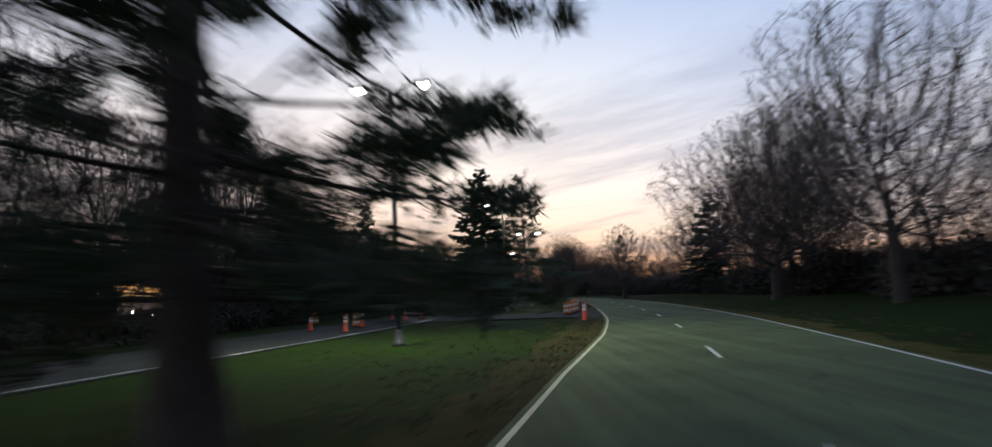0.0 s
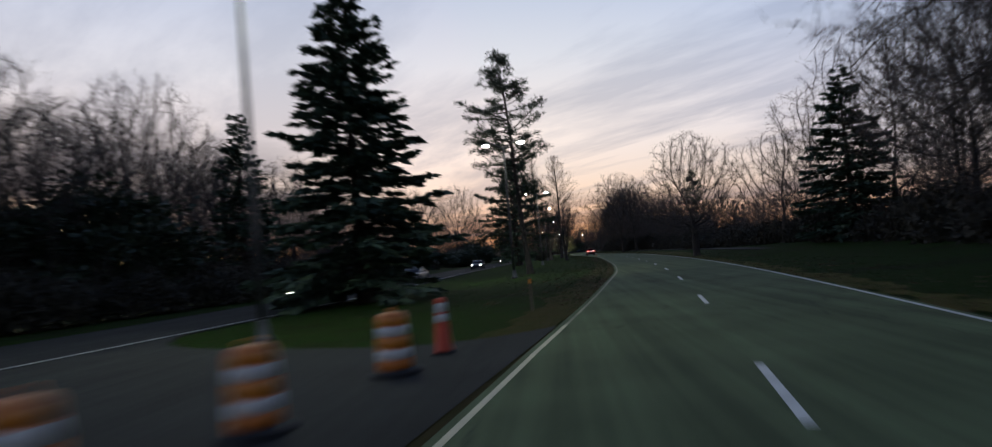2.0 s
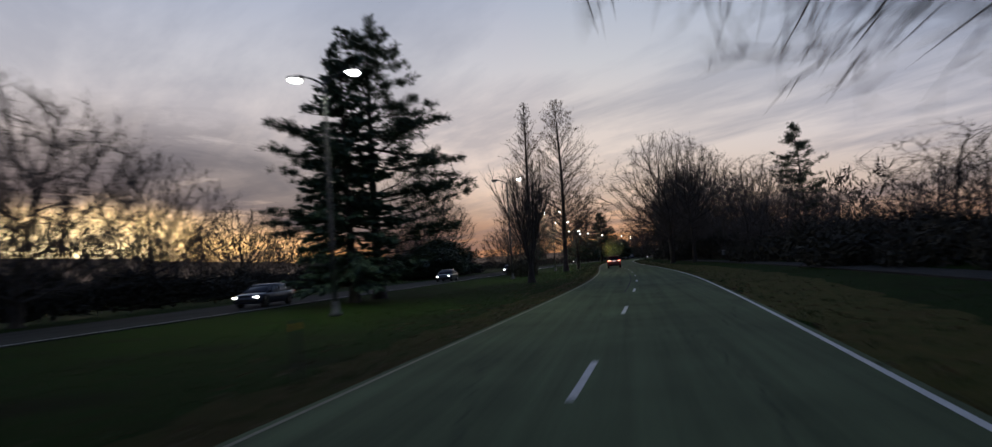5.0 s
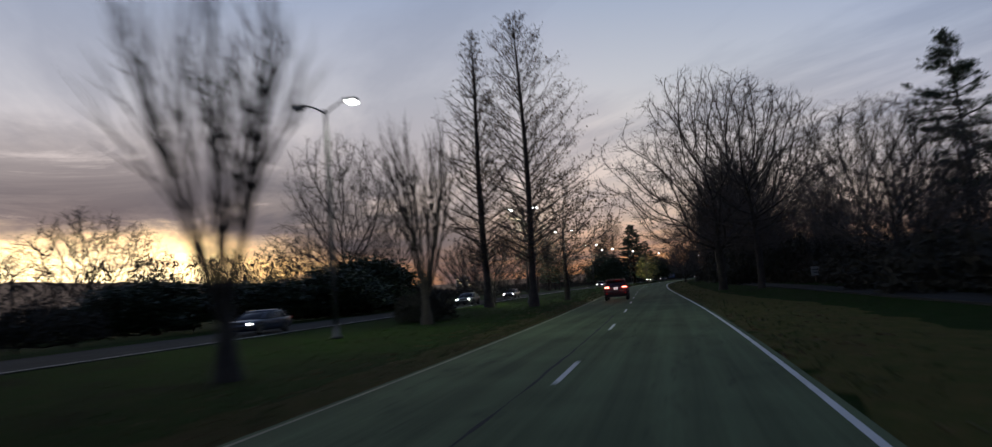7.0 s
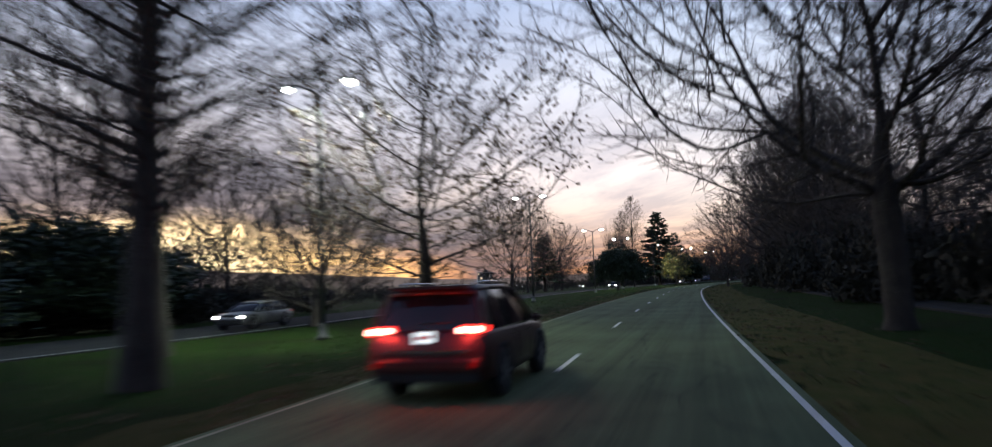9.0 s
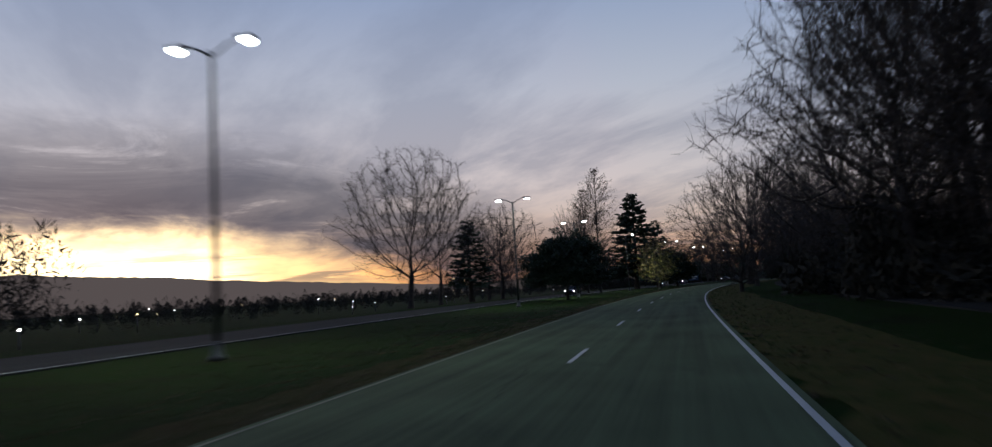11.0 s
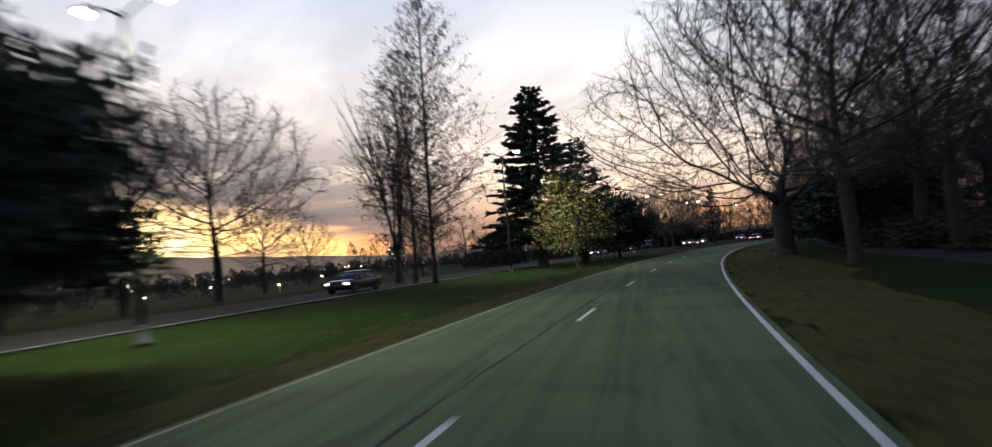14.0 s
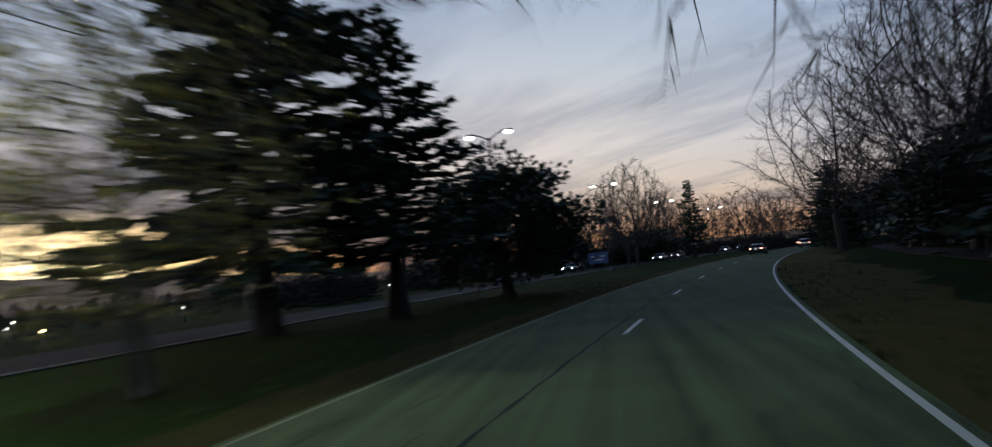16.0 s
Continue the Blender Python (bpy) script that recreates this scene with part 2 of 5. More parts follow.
def part(name, bm, mat, parent, label=""):
    me = bpy.data.meshes.new(name)
    bm.normal_update()
    bm.to_mesh(me)
    bm.free()
    me.materials.append(mat)
    ob = new(name, me)
    ob.parent = parent
    return tagged(ob, label)


def box_bm(size, at=(0, 0, 0), bevel=0.0, segs=2):
    bm = bmesh.new()
    bmesh.ops.create_cube(bm, size=1.0, matrix=Matrix.Translation(at) @ Matrix.Diagonal((*size, 1)))
    if bevel:
        bmesh.ops.bevel(bm, geom=bm.edges[:], offset=bevel, segments=segs, affect="EDGES", clamp_overlap=True)
    return bm


def turned_bm(profile, sides=20, m=None):
    """A solid of revolution about z from (radius, height) pairs."""
    bm = bmesh.new()
    rings = []
    for r, z in profile:
        rings.append([bm.verts.new((r * math.cos(2 * math.pi * k / sides), r * math.sin(2 * math.pi * k / sides), z)) for k in range(sides)])
    for a, b in zip(rings, rings[1:]):
        for k in range(sides):
            bm.faces.new((a[k], a[(k + 1) % sides], b[(k + 1) % sides], b[k]))
    bm.faces.new(rings[0][::-1])
    bm.faces.new(rings[-1])
    for f in bm.faces:
        f.smooth = len(f.verts) == 4
    if m is not None:
        bmesh.ops.transform(bm, matrix=m, verts=bm.verts[:])
    return bm


def tube_arrays(points, radii, sides):
    """A bent, tapered tube."""
    pts = np.asarray(points, float)
    tang = np.gradient(pts, axis=0)
    tang /= np.linalg.norm(tang, axis=1)[:, None] + 1e-9
    ref = np.array([1.0, 0.0, 0.0]) if abs(tang[0][0]) < 0.8 else np.array([0.0, 1.0, 0.0])
    u = np.cross(tang, ref)
    u /= np.linalg.norm(u, axis=1)[:, None] + 1e-9
    v = np.cross(tang, u)
    ang = np.arange(sides) * 2 * np.pi / sides
    ring = np.cos(ang)[None, :, None] * u[:, None] + np.sin(ang)[None, :, None] * v[:, None]
    verts = (pts[:, None] + ring * np.asarray(radii)[:, None, None]).reshape(-1, 3)
    i = np.arange(len(pts) - 1)[:, None] * sides
    k = np.arange(sides)[None]
    faces = np.stack([i + k, i + (k + 1) % sides, i + sides + (k + 1) % sides, i + sides + k], -1).reshape(-1, 4)
    return verts, faces


def joined(chunks):
    verts, faces, base = [], [], 0
    for v, f in chunks:
        verts.append(v)
        faces.append(f + base)
        base += len(v)
    return np.concatenate(verts), np.concatenate(faces)


def leaf_arrays(centres, ways, lengths, widths, rng):
    """Pointed four-cornered blades, one for each centre, along its way."""
    c, w = np.asarray(centres, float), np.asarray(ways, float)
    w = w / (np.linalg.norm(w, axis=1)[:, None] + 1e-9)
    r = rng.normal(size=c.shape)
    s = np.cross(w, r)
    s /= np.linalg.norm(s, axis=1)[:, None] + 1e-9
    le, wi = np.asarray(lengths)[:, None], np.asarray(widths)[:, None]
    verts = np.stack([c, c + 0.45 * le * w + wi * s, c + le * w, c + 0.4 * le * w - wi * s], 1).reshape(-1, 3)
    return verts, np.arange(len(c) * 4).reshape(-1, 4)


# ======================= the road's line =======================
CENTRE = [(-30, -110), (-12, -54), (-2.0, -14), (5.4, 18), (9.3, 36.8), (12.3, 55.6), (14.8, 74.4), (16.8, 93.2), (18.2, 112), (19.9, 147), (20.4, 166),
          (20.3, 185), (19.8, 204), (19.1, 222.8), (18.4, 241.6), (17.6, 278.7), (17.5, 306.4), (18.3, 334.3), (20.3, 362.5),
          (23.8, 391.2), (29.2, 420.3), (36.8, 450), (47.5, 483), (66, 531), (93, 590), (131, 660), (190, 750)]


def spline(points, step=1.0):
    pts = np.array(points, float)
    ys = np.arange(pts[0, 1], pts[-1, 1], step)
    slope = np.gradient(pts[:, 0], pts[:, 1])
    k = np.clip(np.searchsorted(pts[:, 1], ys, "right") - 1, 0, len(pts) - 2)
    h = pts[k + 1, 1] - pts[k, 1]
    u = (ys - pts[k, 1]) / h
    xs = ((2 * u**3 - 3 * u**2 + 1) * pts[k, 0] + (u**3 - 2 * u**2 + u) * h * slope[k]
          + (3 * u**2 - 2 * u**3) * pts[k + 1, 0] + (u**3 - u**2) * h * slope[k + 1])
    return ys, xs


ROAD_Y, ROAD_X = spline(CENTRE)
ROAD_X = np.convolve(np.pad(ROAD_X, 10, mode="reflect", reflect_type="odd"), np.ones(21) / 21, "valid")
ROAD_SLOPE = np.gradient(ROAD_X, ROAD_Y)


def on_road(y, off=0.0):
    """The place at the distance y along, off metres to the right of the lane line; and the road's yaw there."""
    x, s = np.interp(y, ROAD_Y, ROAD_X), np.interp(y, ROAD_Y, ROAD_SLOPE)
    c = 1 / np.sqrt(1 + s * s)
    return x + off * c, y - off * s * c, -math.degrees(math.atan(s))


def ribbon(name, y0, y1, left, right, z, mat, thick=0.0, step=2.0, ragged=0.0, seed=1):
    """A strip along the road between two offsets (numbers or functions of y)."""
    rng = np.random.default_rng(seed)
    ys = np.linspace(y0, y1, max(2, int((y1 - y0) / step) + 1))
    rows = []
    for y in ys:
        a = left(y) if callable(left) else left
        b = right(y) if callable(right) else right
        if ragged:
            a, b = a + rng.uniform(-ragged, ragged), b + rng.uniform(-ragged, ragged)
        rows.append((on_road(y, a)[:2], on_road(y, b)[:2]))
    verts, faces = [], []
    for p, q in rows:
        verts += [(*p, z), (*q, z), (*q, z - thick), (*p, z - thick)]
    for i in range(len(rows) - 1):
        a, b = 4 * i, 4 * i + 4
        faces.append((a, a + 1, b + 1, b))
        if thick:
            faces += [(a + 1, a + 2, b + 2, b + 1), (a + 3, a, b, b + 3)]
    return mesh_object(name, verts, faces, mat)


def far_edge(y):
    """Offset of the near edge of the carriageway across the median."""
    return float(np.interp(y, [-60, 40, 75, 125, 165, 210, 240, 300, 370, 440, 600], [-16, -16.5, -17.5, -21, -21.5, -19.5, -17.5, -17.5, -17.5, -19, -22]))


def left_line(y):
    """The left edge line wavers as the lane widens and narrows."""
    return float(np.interp(y, [0, 14, 26, 40, 58, 80, 92, 112, 130], [-3.50, -3.45, -3.12, -3.15, -3.40, -3.35, -3.14, -3.20, -3.43]))


# ======================= ground and roads =======================
def ground_sheet():
    """One sheet to the horizon: fine near the road, coarse far off, sinking to the river on the sunset side."""
    xs = np.concatenate([[-4000, -2000, -900, -400, -220], np.arange(-150, 151, 6.0), [220, 400, 900, 2000, 4000]])
    ys = np.concatenate([[-4000, -1500, -500, -200], np.arange(-120, 621, 6.0), [700, 850, 1100, 1600, 2600, 4000]])
    verts = []
    for y in ys:
        for x in xs:
            cx = np.interp(y, ROAD_Y, ROAD_X)
            off = x - cx
            edge = far_edge(y)
            z = -0.012
            if off < edge - 14:
                z -= min(4.0, 0.05 * (edge - 14 - off))
            if off > 9:
                z += min(1.6, 0.03 * (off - 9)) + 0.12 * noise.noise((x * 0.07, y * 0.07, 0)) * min(1, (off - 9) / 8)
            if edge + 3 < off < -7:
                z += 0.10 * noise.noise((x * 0.12, y * 0.12, 3.0)) - 0.08
            verts.append((x, y, z))
    w = len(xs)
    faces = [(j * w + i, j * w + i + 1, (j + 1) * w + i + 1, (j + 1) * w + i) for j in range(len(ys) - 1) for i in range(w - 1)]
    return mesh_object("ground", verts, faces, GRASS, smooth=True)


tagged(ground_sheet(), "wide ground of dull winter grass and bare soil", "ground", kind="structure")
tagged(ribbon("road", -100, 740, lambda y: left_line(y) - 0.17, 4.08, 0.03, ASPHALT, 0.1), "two-lane parkway road of worn grey-green asphalt", "road", kind="structure")
tagged(ribbon("road_opposite", -100, 640, lambda y: far_edge(y) - 8.0, far_edge, 0.03, OLD_ASPHALT, 0.1), "opposite carriageway of grey asphalt beyond the median", "road", kind="structure")
tagged(ribbon("verge_left", -100, 700, -5.1, lambda y: left_line(y) - 0.02, 0.012, LEAF_LITTER, step=0.8, ragged=0.3, seed=5), "strip of dry leaves and thin grass beside the road", "verge", kind="structure")
# brown leaves with headlight in the colour; the bright strip widens past y 110
tagged(ribbon("verge_right", -100, 700, 4.05, lambda y: float(np.interp(y, [110, 150], [5.2, 8.8])), 0.012, HEADLIT_VERGE, step=0.8, ragged=0.45, seed=6), "strip of brown leaves and thin grass, coloured brighter as if headlit", "verge", kind="structure")


def painted(name, y0, y1, off, width, mat, label, step=2.0):
    line = off if callable(off) else lambda y: off
    ob = ribbon(name, y0, y1, lambda y: line(y) - width / 2, lambda y: line(y) + width / 2, 0.036, mat, step=step)
    return tagged(ob, label, "road marking", kind="structure")


painted("edge_line_left", -90, 62, left_line, 0.10, YELLOW_PAINT, "thin worn yellow edge line on the asphalt")
painted("edge_line_left_2", 62, 640, left_line, 0.085, WORN_PAINT, "thin worn yellowish edge line on the asphalt")
painted("edge_line_right", -90, 640, 3.90, 0.105, PAINT, "solid white edge line on the asphalt")
for k in range(-8, 52):
    y = 28.4 + 12.19 * k
    painted("lane_dash", y, y + 3.05, 0.0, 0.115, PAINT, "white lane dash on the asphalt", 1.0)
tagged(ribbon("edge_line_opposite", -80, 620, lambda y: far_edge(y) - 0.42, lambda y: far_edge(y) - 0.3, 0.036, PAINT),
       "thin yellowish edge line of the opposite carriageway", "road marking", kind="structure")


def crossover():
    """Paved opening through the median, with rounded corners."""
    verts, faces = [], []
    steps = 26
    for k in range(steps + 1):
        u = k / steps
        y0 = 45.5 - 3.0 * (abs(2 * u - 1) ** 4) + 5 * (1 - u)
        y1 = 58.5 + 3.5 * (abs(2 * u - 1) ** 4) + 5 * (1 - u)
        far = far_edge(52) - 0.5
        off = far + u * (-3.6 - far)
        verts += [(*on_road(y0, off)[:2], 0.026), (*on_road(y1, off)[:2], 0.026), (*on_road(y1, off)[:2], -0.1), (*on_road(y0, off)[:2], -0.1)]
    for k in range(steps):
        a, b = 4 * k, 4 * k + 4
        faces += [(a, b, b + 1, a + 1), (a + 1, b + 1, b + 2, a + 2), (a + 3, b + 3, b, a)]
    return mesh_object("crossover", verts, faces, OLD_ASPHALT)


tagged(crossover(), "dark asphalt crossing through the grass median", "road", kind="structure")


# ======================= trees =======================
def frustums(p0, p1, r0, r1, sides=3):
    """Many straight tapered twigs at once."""
    p0, p1 = np.asarray(p0), np.asarray(p1)
    w = p1 - p0
    w /= np.linalg.norm(w, axis=1)[:, None] + 1e-9
    ref = np.where(np.abs(w[:, 2:3]) < 0.9, np.array([[0.0, 0, 1]]), np.array([[1.0, 0, 0]]))
    u = np.cross(w, ref)
    u /= np.linalg.norm(u, axis=1)[:, None] + 1e-9
    v = np.cross(w, u)
    ang = np.arange(sides) * 2 * np.pi / sides
    ring = np.cos(ang)[None, :, None] * u[:, None] + np.sin(ang)[None, :, None] * v[:, None]
    a = p0[:, None] + ring * np.asarray(r0)[:, None, None]
    b = p1[:, None] + ring * np.asarray(r1)[:, None, None]
    verts = np.concatenate([a, b], 1).reshape(-1, 3)
    i = np.arange(len(p0))[:, None] * 2 * sides
    k = np.arange(sides)[None]
    q = np.stack([i + k, i + (k + 1) % sides, i + sides + (k + 1) % sides, i + sides + k], -1).reshape(-1, 4)
    return verts, np.concatenate([q[:, [0, 1, 2]], q[:, [0, 2, 3]]])


def spikes(p0, p1, r0):
    """Many straight twigs that run to a point, three faces each."""
    verts, _ = frustums(p0, p1, r0, np.zeros(len(p0)))
    verts = verts.reshape(-1, 6, 3)[:, [0, 1, 2, 3]].reshape(-1, 3)
    i = np.arange(len(p0))[:, None] * 4
    k = np.arange(3)[None]
    return verts, np.stack([i + k, i + (k + 1) % 3, i + 3 + 0 * k], -1).reshape(-1, 3)


def unit(v):
    return v / (np.linalg.norm(v) + 1e-9)


class Grower:
    """Grows a skeleton of limbs and twigs by repeated forking."""

    def __init__(self, seed, kids, spread, lift, wander, shrink=0.62, twig=0.011):
        self.rng = np.random.default_rng(seed)
        self.kids, self.spread, self.lift, self.wander, self.shrink, self.twig = kids, spread, lift, wander, shrink, twig
        self.limbs, self.twigs = [], []

    def branch(self, at, way, length, radius, depth):
        rng, segs = self.rng, (7, 6, 4, 2, 1, 1)[min(depth, 5)]
        pts, way = [np.array(at, float)], unit(np.array(way, float))
        for k in range(segs):
            bend = rng.normal(size=3) * self.wander * (0.6 if depth == 0 else 1.0)
            way = unit(way + bend + np.array([0, 0, self.lift]) * (0.35 if depth else 0.8))
            pts.append(pts[-1] + way * length / segs)
        pts = np.array(pts)
        radii = radius * np.linspace(1.0, 0.45, segs + 1)
        if depth >= len(self.kids):
            radii = np.maximum(radius * np.linspace(1.0, 0.35, segs + 1), 0.004)
        if depth <= 2:
            self.limbs.append((pts, radii, (8, 5, 3)[depth]))
        else:
            self.twigs += [(pts[k], pts[k + 1], radii[k], radii[k + 1]) for k in range(segs)]
        if depth >= len(self.kids):
            return
        count = self.kids[depth]
        first = 0.28 if depth else 0.35
        turn = rng.uniform(0, 6.28)
        for k in range(count):
            u = first + (1 - first) * (k + rng.uniform(0.2, 0.8)) / count
            j = min(int(u * segs), segs - 1)
            f = u * segs - j
            p = pts[j] * (1 - f) + pts[j + 1] * f
            along = unit(pts[j + 1] - pts[j])
            turn += 2.4 + rng.normal() * 0.4
            side = unit(np.cross(along, np.array([math.cos(turn), math.sin(turn), 0.3])))
            a = self.spread * rng.uniform(0.75, 1.25)
            out = along * math.cos(a) + side * math.sin(a)
            self.branch(p, out, length * self.shrink * rng.uniform(0.75, 1.15) * (1.15 - 0.4 * u), max(self.twig, radius * (0.62 - 0.2 * u)), depth + 1)
        self.branch(pts[-1], way, length * self.shrink * 0.8, max(self.twig, radii[-1]), depth + 1)


def root_flare(pts, radii):
    radii = np.array(radii)
    radii[0] *= 1.5
    return pts, radii


def tree_thing(label, category="tree"):
    return tagged(new("tree"), label, category)


def tree_parts(tree, limbs, twigs, bark, twig_mat, extra=None, extra_mat=None):
    """The trunk with its limbs, and the crown of twigs, as two parts (and leaves as a third)."""
    v, f = joined([tube_arrays(*root_flare(p, r), s) if k == 0 else tube_arrays(p, r, s) for k, (p, r, s) in enumerate(limbs)])
    array_object("trunk", v, f, bark, tree, True)
    if twigs:
        p0, p1, r0, r1 = (np.array(x) for x in zip(*twigs))
        last = r1 < 0.55 * r0
        chunks = [spikes(p0[last], p1[last], 1.3 * r0[last])] if last.any() else []
        if not last.all():
            chunks.append(frustums(p0[~last], p1[~last], r0[~last], r1[~last]))
        array_object("crown", *joined(chunks), twig_mat, tree)
    if extra is not None:
        array_object("foliage", *extra, extra_mat, tree)
    return tree


class Colony:
    """Grows a branching skeleton towards points strewn through a crown: each point draws the nearest shoot until it is reached."""

    def __init__(self, seed, height, width, first, points, wide_at, step, bole, rise, lumps, leader, gnarl):
        rng = self.rng = np.random.default_rng(seed)
        z0 = height * first
        pts = []
        while len(pts) < points:
            u, a, r = rng.uniform(), rng.uniform(0, 6.283), math.sqrt(rng.uniform(0.02, 1.0))
            f = math.sqrt(max(0.0, 1 - ((wide_at - u) / wide_at) ** 2)) * 0.75 + 0.25 if u < wide_at else math.sqrt(max(0.0, 1 - ((u - wide_at) / (1 - wide_at)) ** 2))
            if rng.uniform() > f * f + 0.05:
                continue
            f *= 1 + lumps * (noise.noise((math.cos(a) * 1.3 + seed, math.sin(a) * 1.3, u * 2.4)) + 0.6 * noise.noise((math.cos(a) * 3.1, math.sin(a) * 3.1 + seed, u * 6.0)))
            pts.append((width / 2 * f * r * math.cos(a), width / 2 * f * r * math.sin(a), z0 + (height - z0) * u))
        goal, self.bole = np.array(pts), height * bole
        top = height * max(bole, leader)
        n0 = max(4, int(top / step))
        zs = np.linspace(-0.25, top, n0)
        sway = rng.normal(size=2) * 0.02
        stem = np.stack([sway[0] * zs + 0.12 * np.sin(zs * 0.6 + seed), sway[1] * zs + 0.12 * np.cos(zs * 0.5 + seed) - 0.12 * math.cos(seed), zs], 1)
        nodes, parent = [q for q in stem], [k - 1 for k in range(n0)]
        grows = np.array([z >= height * bole * 0.92 for z in zs])
        near_d = np.full(len(goal), 1e9)
        near_i = np.zeros(len(goal), int)
        for k in np.nonzero(grows)[0]:
            d = np.linalg.norm(goal - stem[k], axis=1)
            less = d < near_d
            near_d[less], near_i[less] = d[less], k
        kill, reach = step * 1.9, step * 9
        lift = np.array([0, 0, rise])
        taken, drift = {}, [np.zeros(3) for _ in range(n0)]
        for turn in range(260):
            if not len(goal):
                break
            live = near_d < (1e9 if turn < 6 else reach)
            if not live.any():
                break
            pull = np.zeros((len(nodes), 3))
            way = goal[live] - np.array(nodes)[near_i[live]]
            way /= np.linalg.norm(way, axis=1)[:, None] + 1e-9
            np.add.at(pull, near_i[live], way)
            fresh = []
            for k in np.unique(near_i[live]):
                w = pull[k] / (np.linalg.norm(pull[k]) + 1e-9)
                before = nodes[k] - nodes[parent[k]] if k else np.array([0, 0, 1.0])
                veer = 0.68 * drift[k] + rng.normal(size=3) * gnarl
                w = unit(w + 0.6 * unit(before) + lift + veer)
                if any(w @ o > 0.93 for o in taken.get(k, ())):
                    w = unit(w + rng.normal(size=3) * 0.7)
                taken.setdefault(k, []).append(w)
                if len(taken[k]) > 4:
                    continue
                fresh.append(len(nodes))
                nodes.append(nodes[k] + w * step)
                parent.append(k)
                drift.append(veer)
            if not fresh:
                break
            q = np.array([nodes[k] for k in fresh])
            d = np.linalg.norm(goal[:, None] - q[None], axis=2)
            j = d.argmin(1)
            best = d[np.arange(len(goal)), j]
            less = best < near_d
            near_d[less], near_i[less] = best[less], np.array(fresh)[j[less]]
            keep = near_d > kill
            goal, near_d, near_i = goal[keep], near_d[keep], near_i[keep]
        self.nodes, self.parent = np.array(nodes), np.array(parent)

    def skeleton(self, radius, tip):
        """Tapered limbs, thickest first, and the thin shoots' ends with their ways."""
        nodes, parent, n_all = self.nodes, self.parent, len(self.nodes)
        kids = [[] for _ in range(n_all)]
        for k in range(1, n_all):
            kids[parent[k]].append(k)
        tips = np.zeros(n_all)
        for k in range(n_all - 1, -1, -1):
            tips[k] = max(1.0, sum(tips[c] for c in kids[k])) if kids[k] else 1.0
        power = math.log(radius / tip) / math.log(max(tips[0], 2.0))
        rad = tip * tips ** min(power, 0.39)
        run = np.zeros(n_all)  # way along the wood from the ground; the foot of the tree is stouter
        for k in range(1, n_all):
            run[k] = run[parent[k]] + np.linalg.norm(nodes[k] - nodes[parent[k]])
        rad *= 1 + (radius / rad[0] - 1) * np.clip(1 - (run - self.bole) / 3.0, 0, 1)
        heads, chains = [(0, [0])], []
        while heads:
            k, chain = heads.pop()
            while kids[k]:
                order = sorted(kids[k], key=lambda c: -tips[c])
                for c in order[1:]:
                    heads.append((c, [k, c]))
                k = order[0]
                chain.append(k)
            chains.append(chain)
        limbs = []
        for chain in chains:
            if len(chain) < 2:
                continue
            q = nodes[chain].copy()
            for _ in range(3):
                q[1:-1] = 0.5 * q[1:-1] + 0.25 * (q[:-2] + q[2:])
            r = rad[chain].copy()
            r[0] = min(r[0], 1.25 * r[1]) if chain[0] else r[0]
            limbs.append((q, r))
        limbs.sort(key=lambda it: -it[1][0])
        thin = np.nonzero((rad < 2.6 * tip) & (np.arange(n_all) > 4))[0]
        ways = nodes[thin] - nodes[parent[thin]]
        return limbs, nodes[thin], ways / (np.linalg.norm(ways, axis=1)[:, None] + 1e-9)


def triangles(v, f):
    return v, np.concatenate([f[:, [0, 1, 2]], f[:, [0, 2, 3]]])


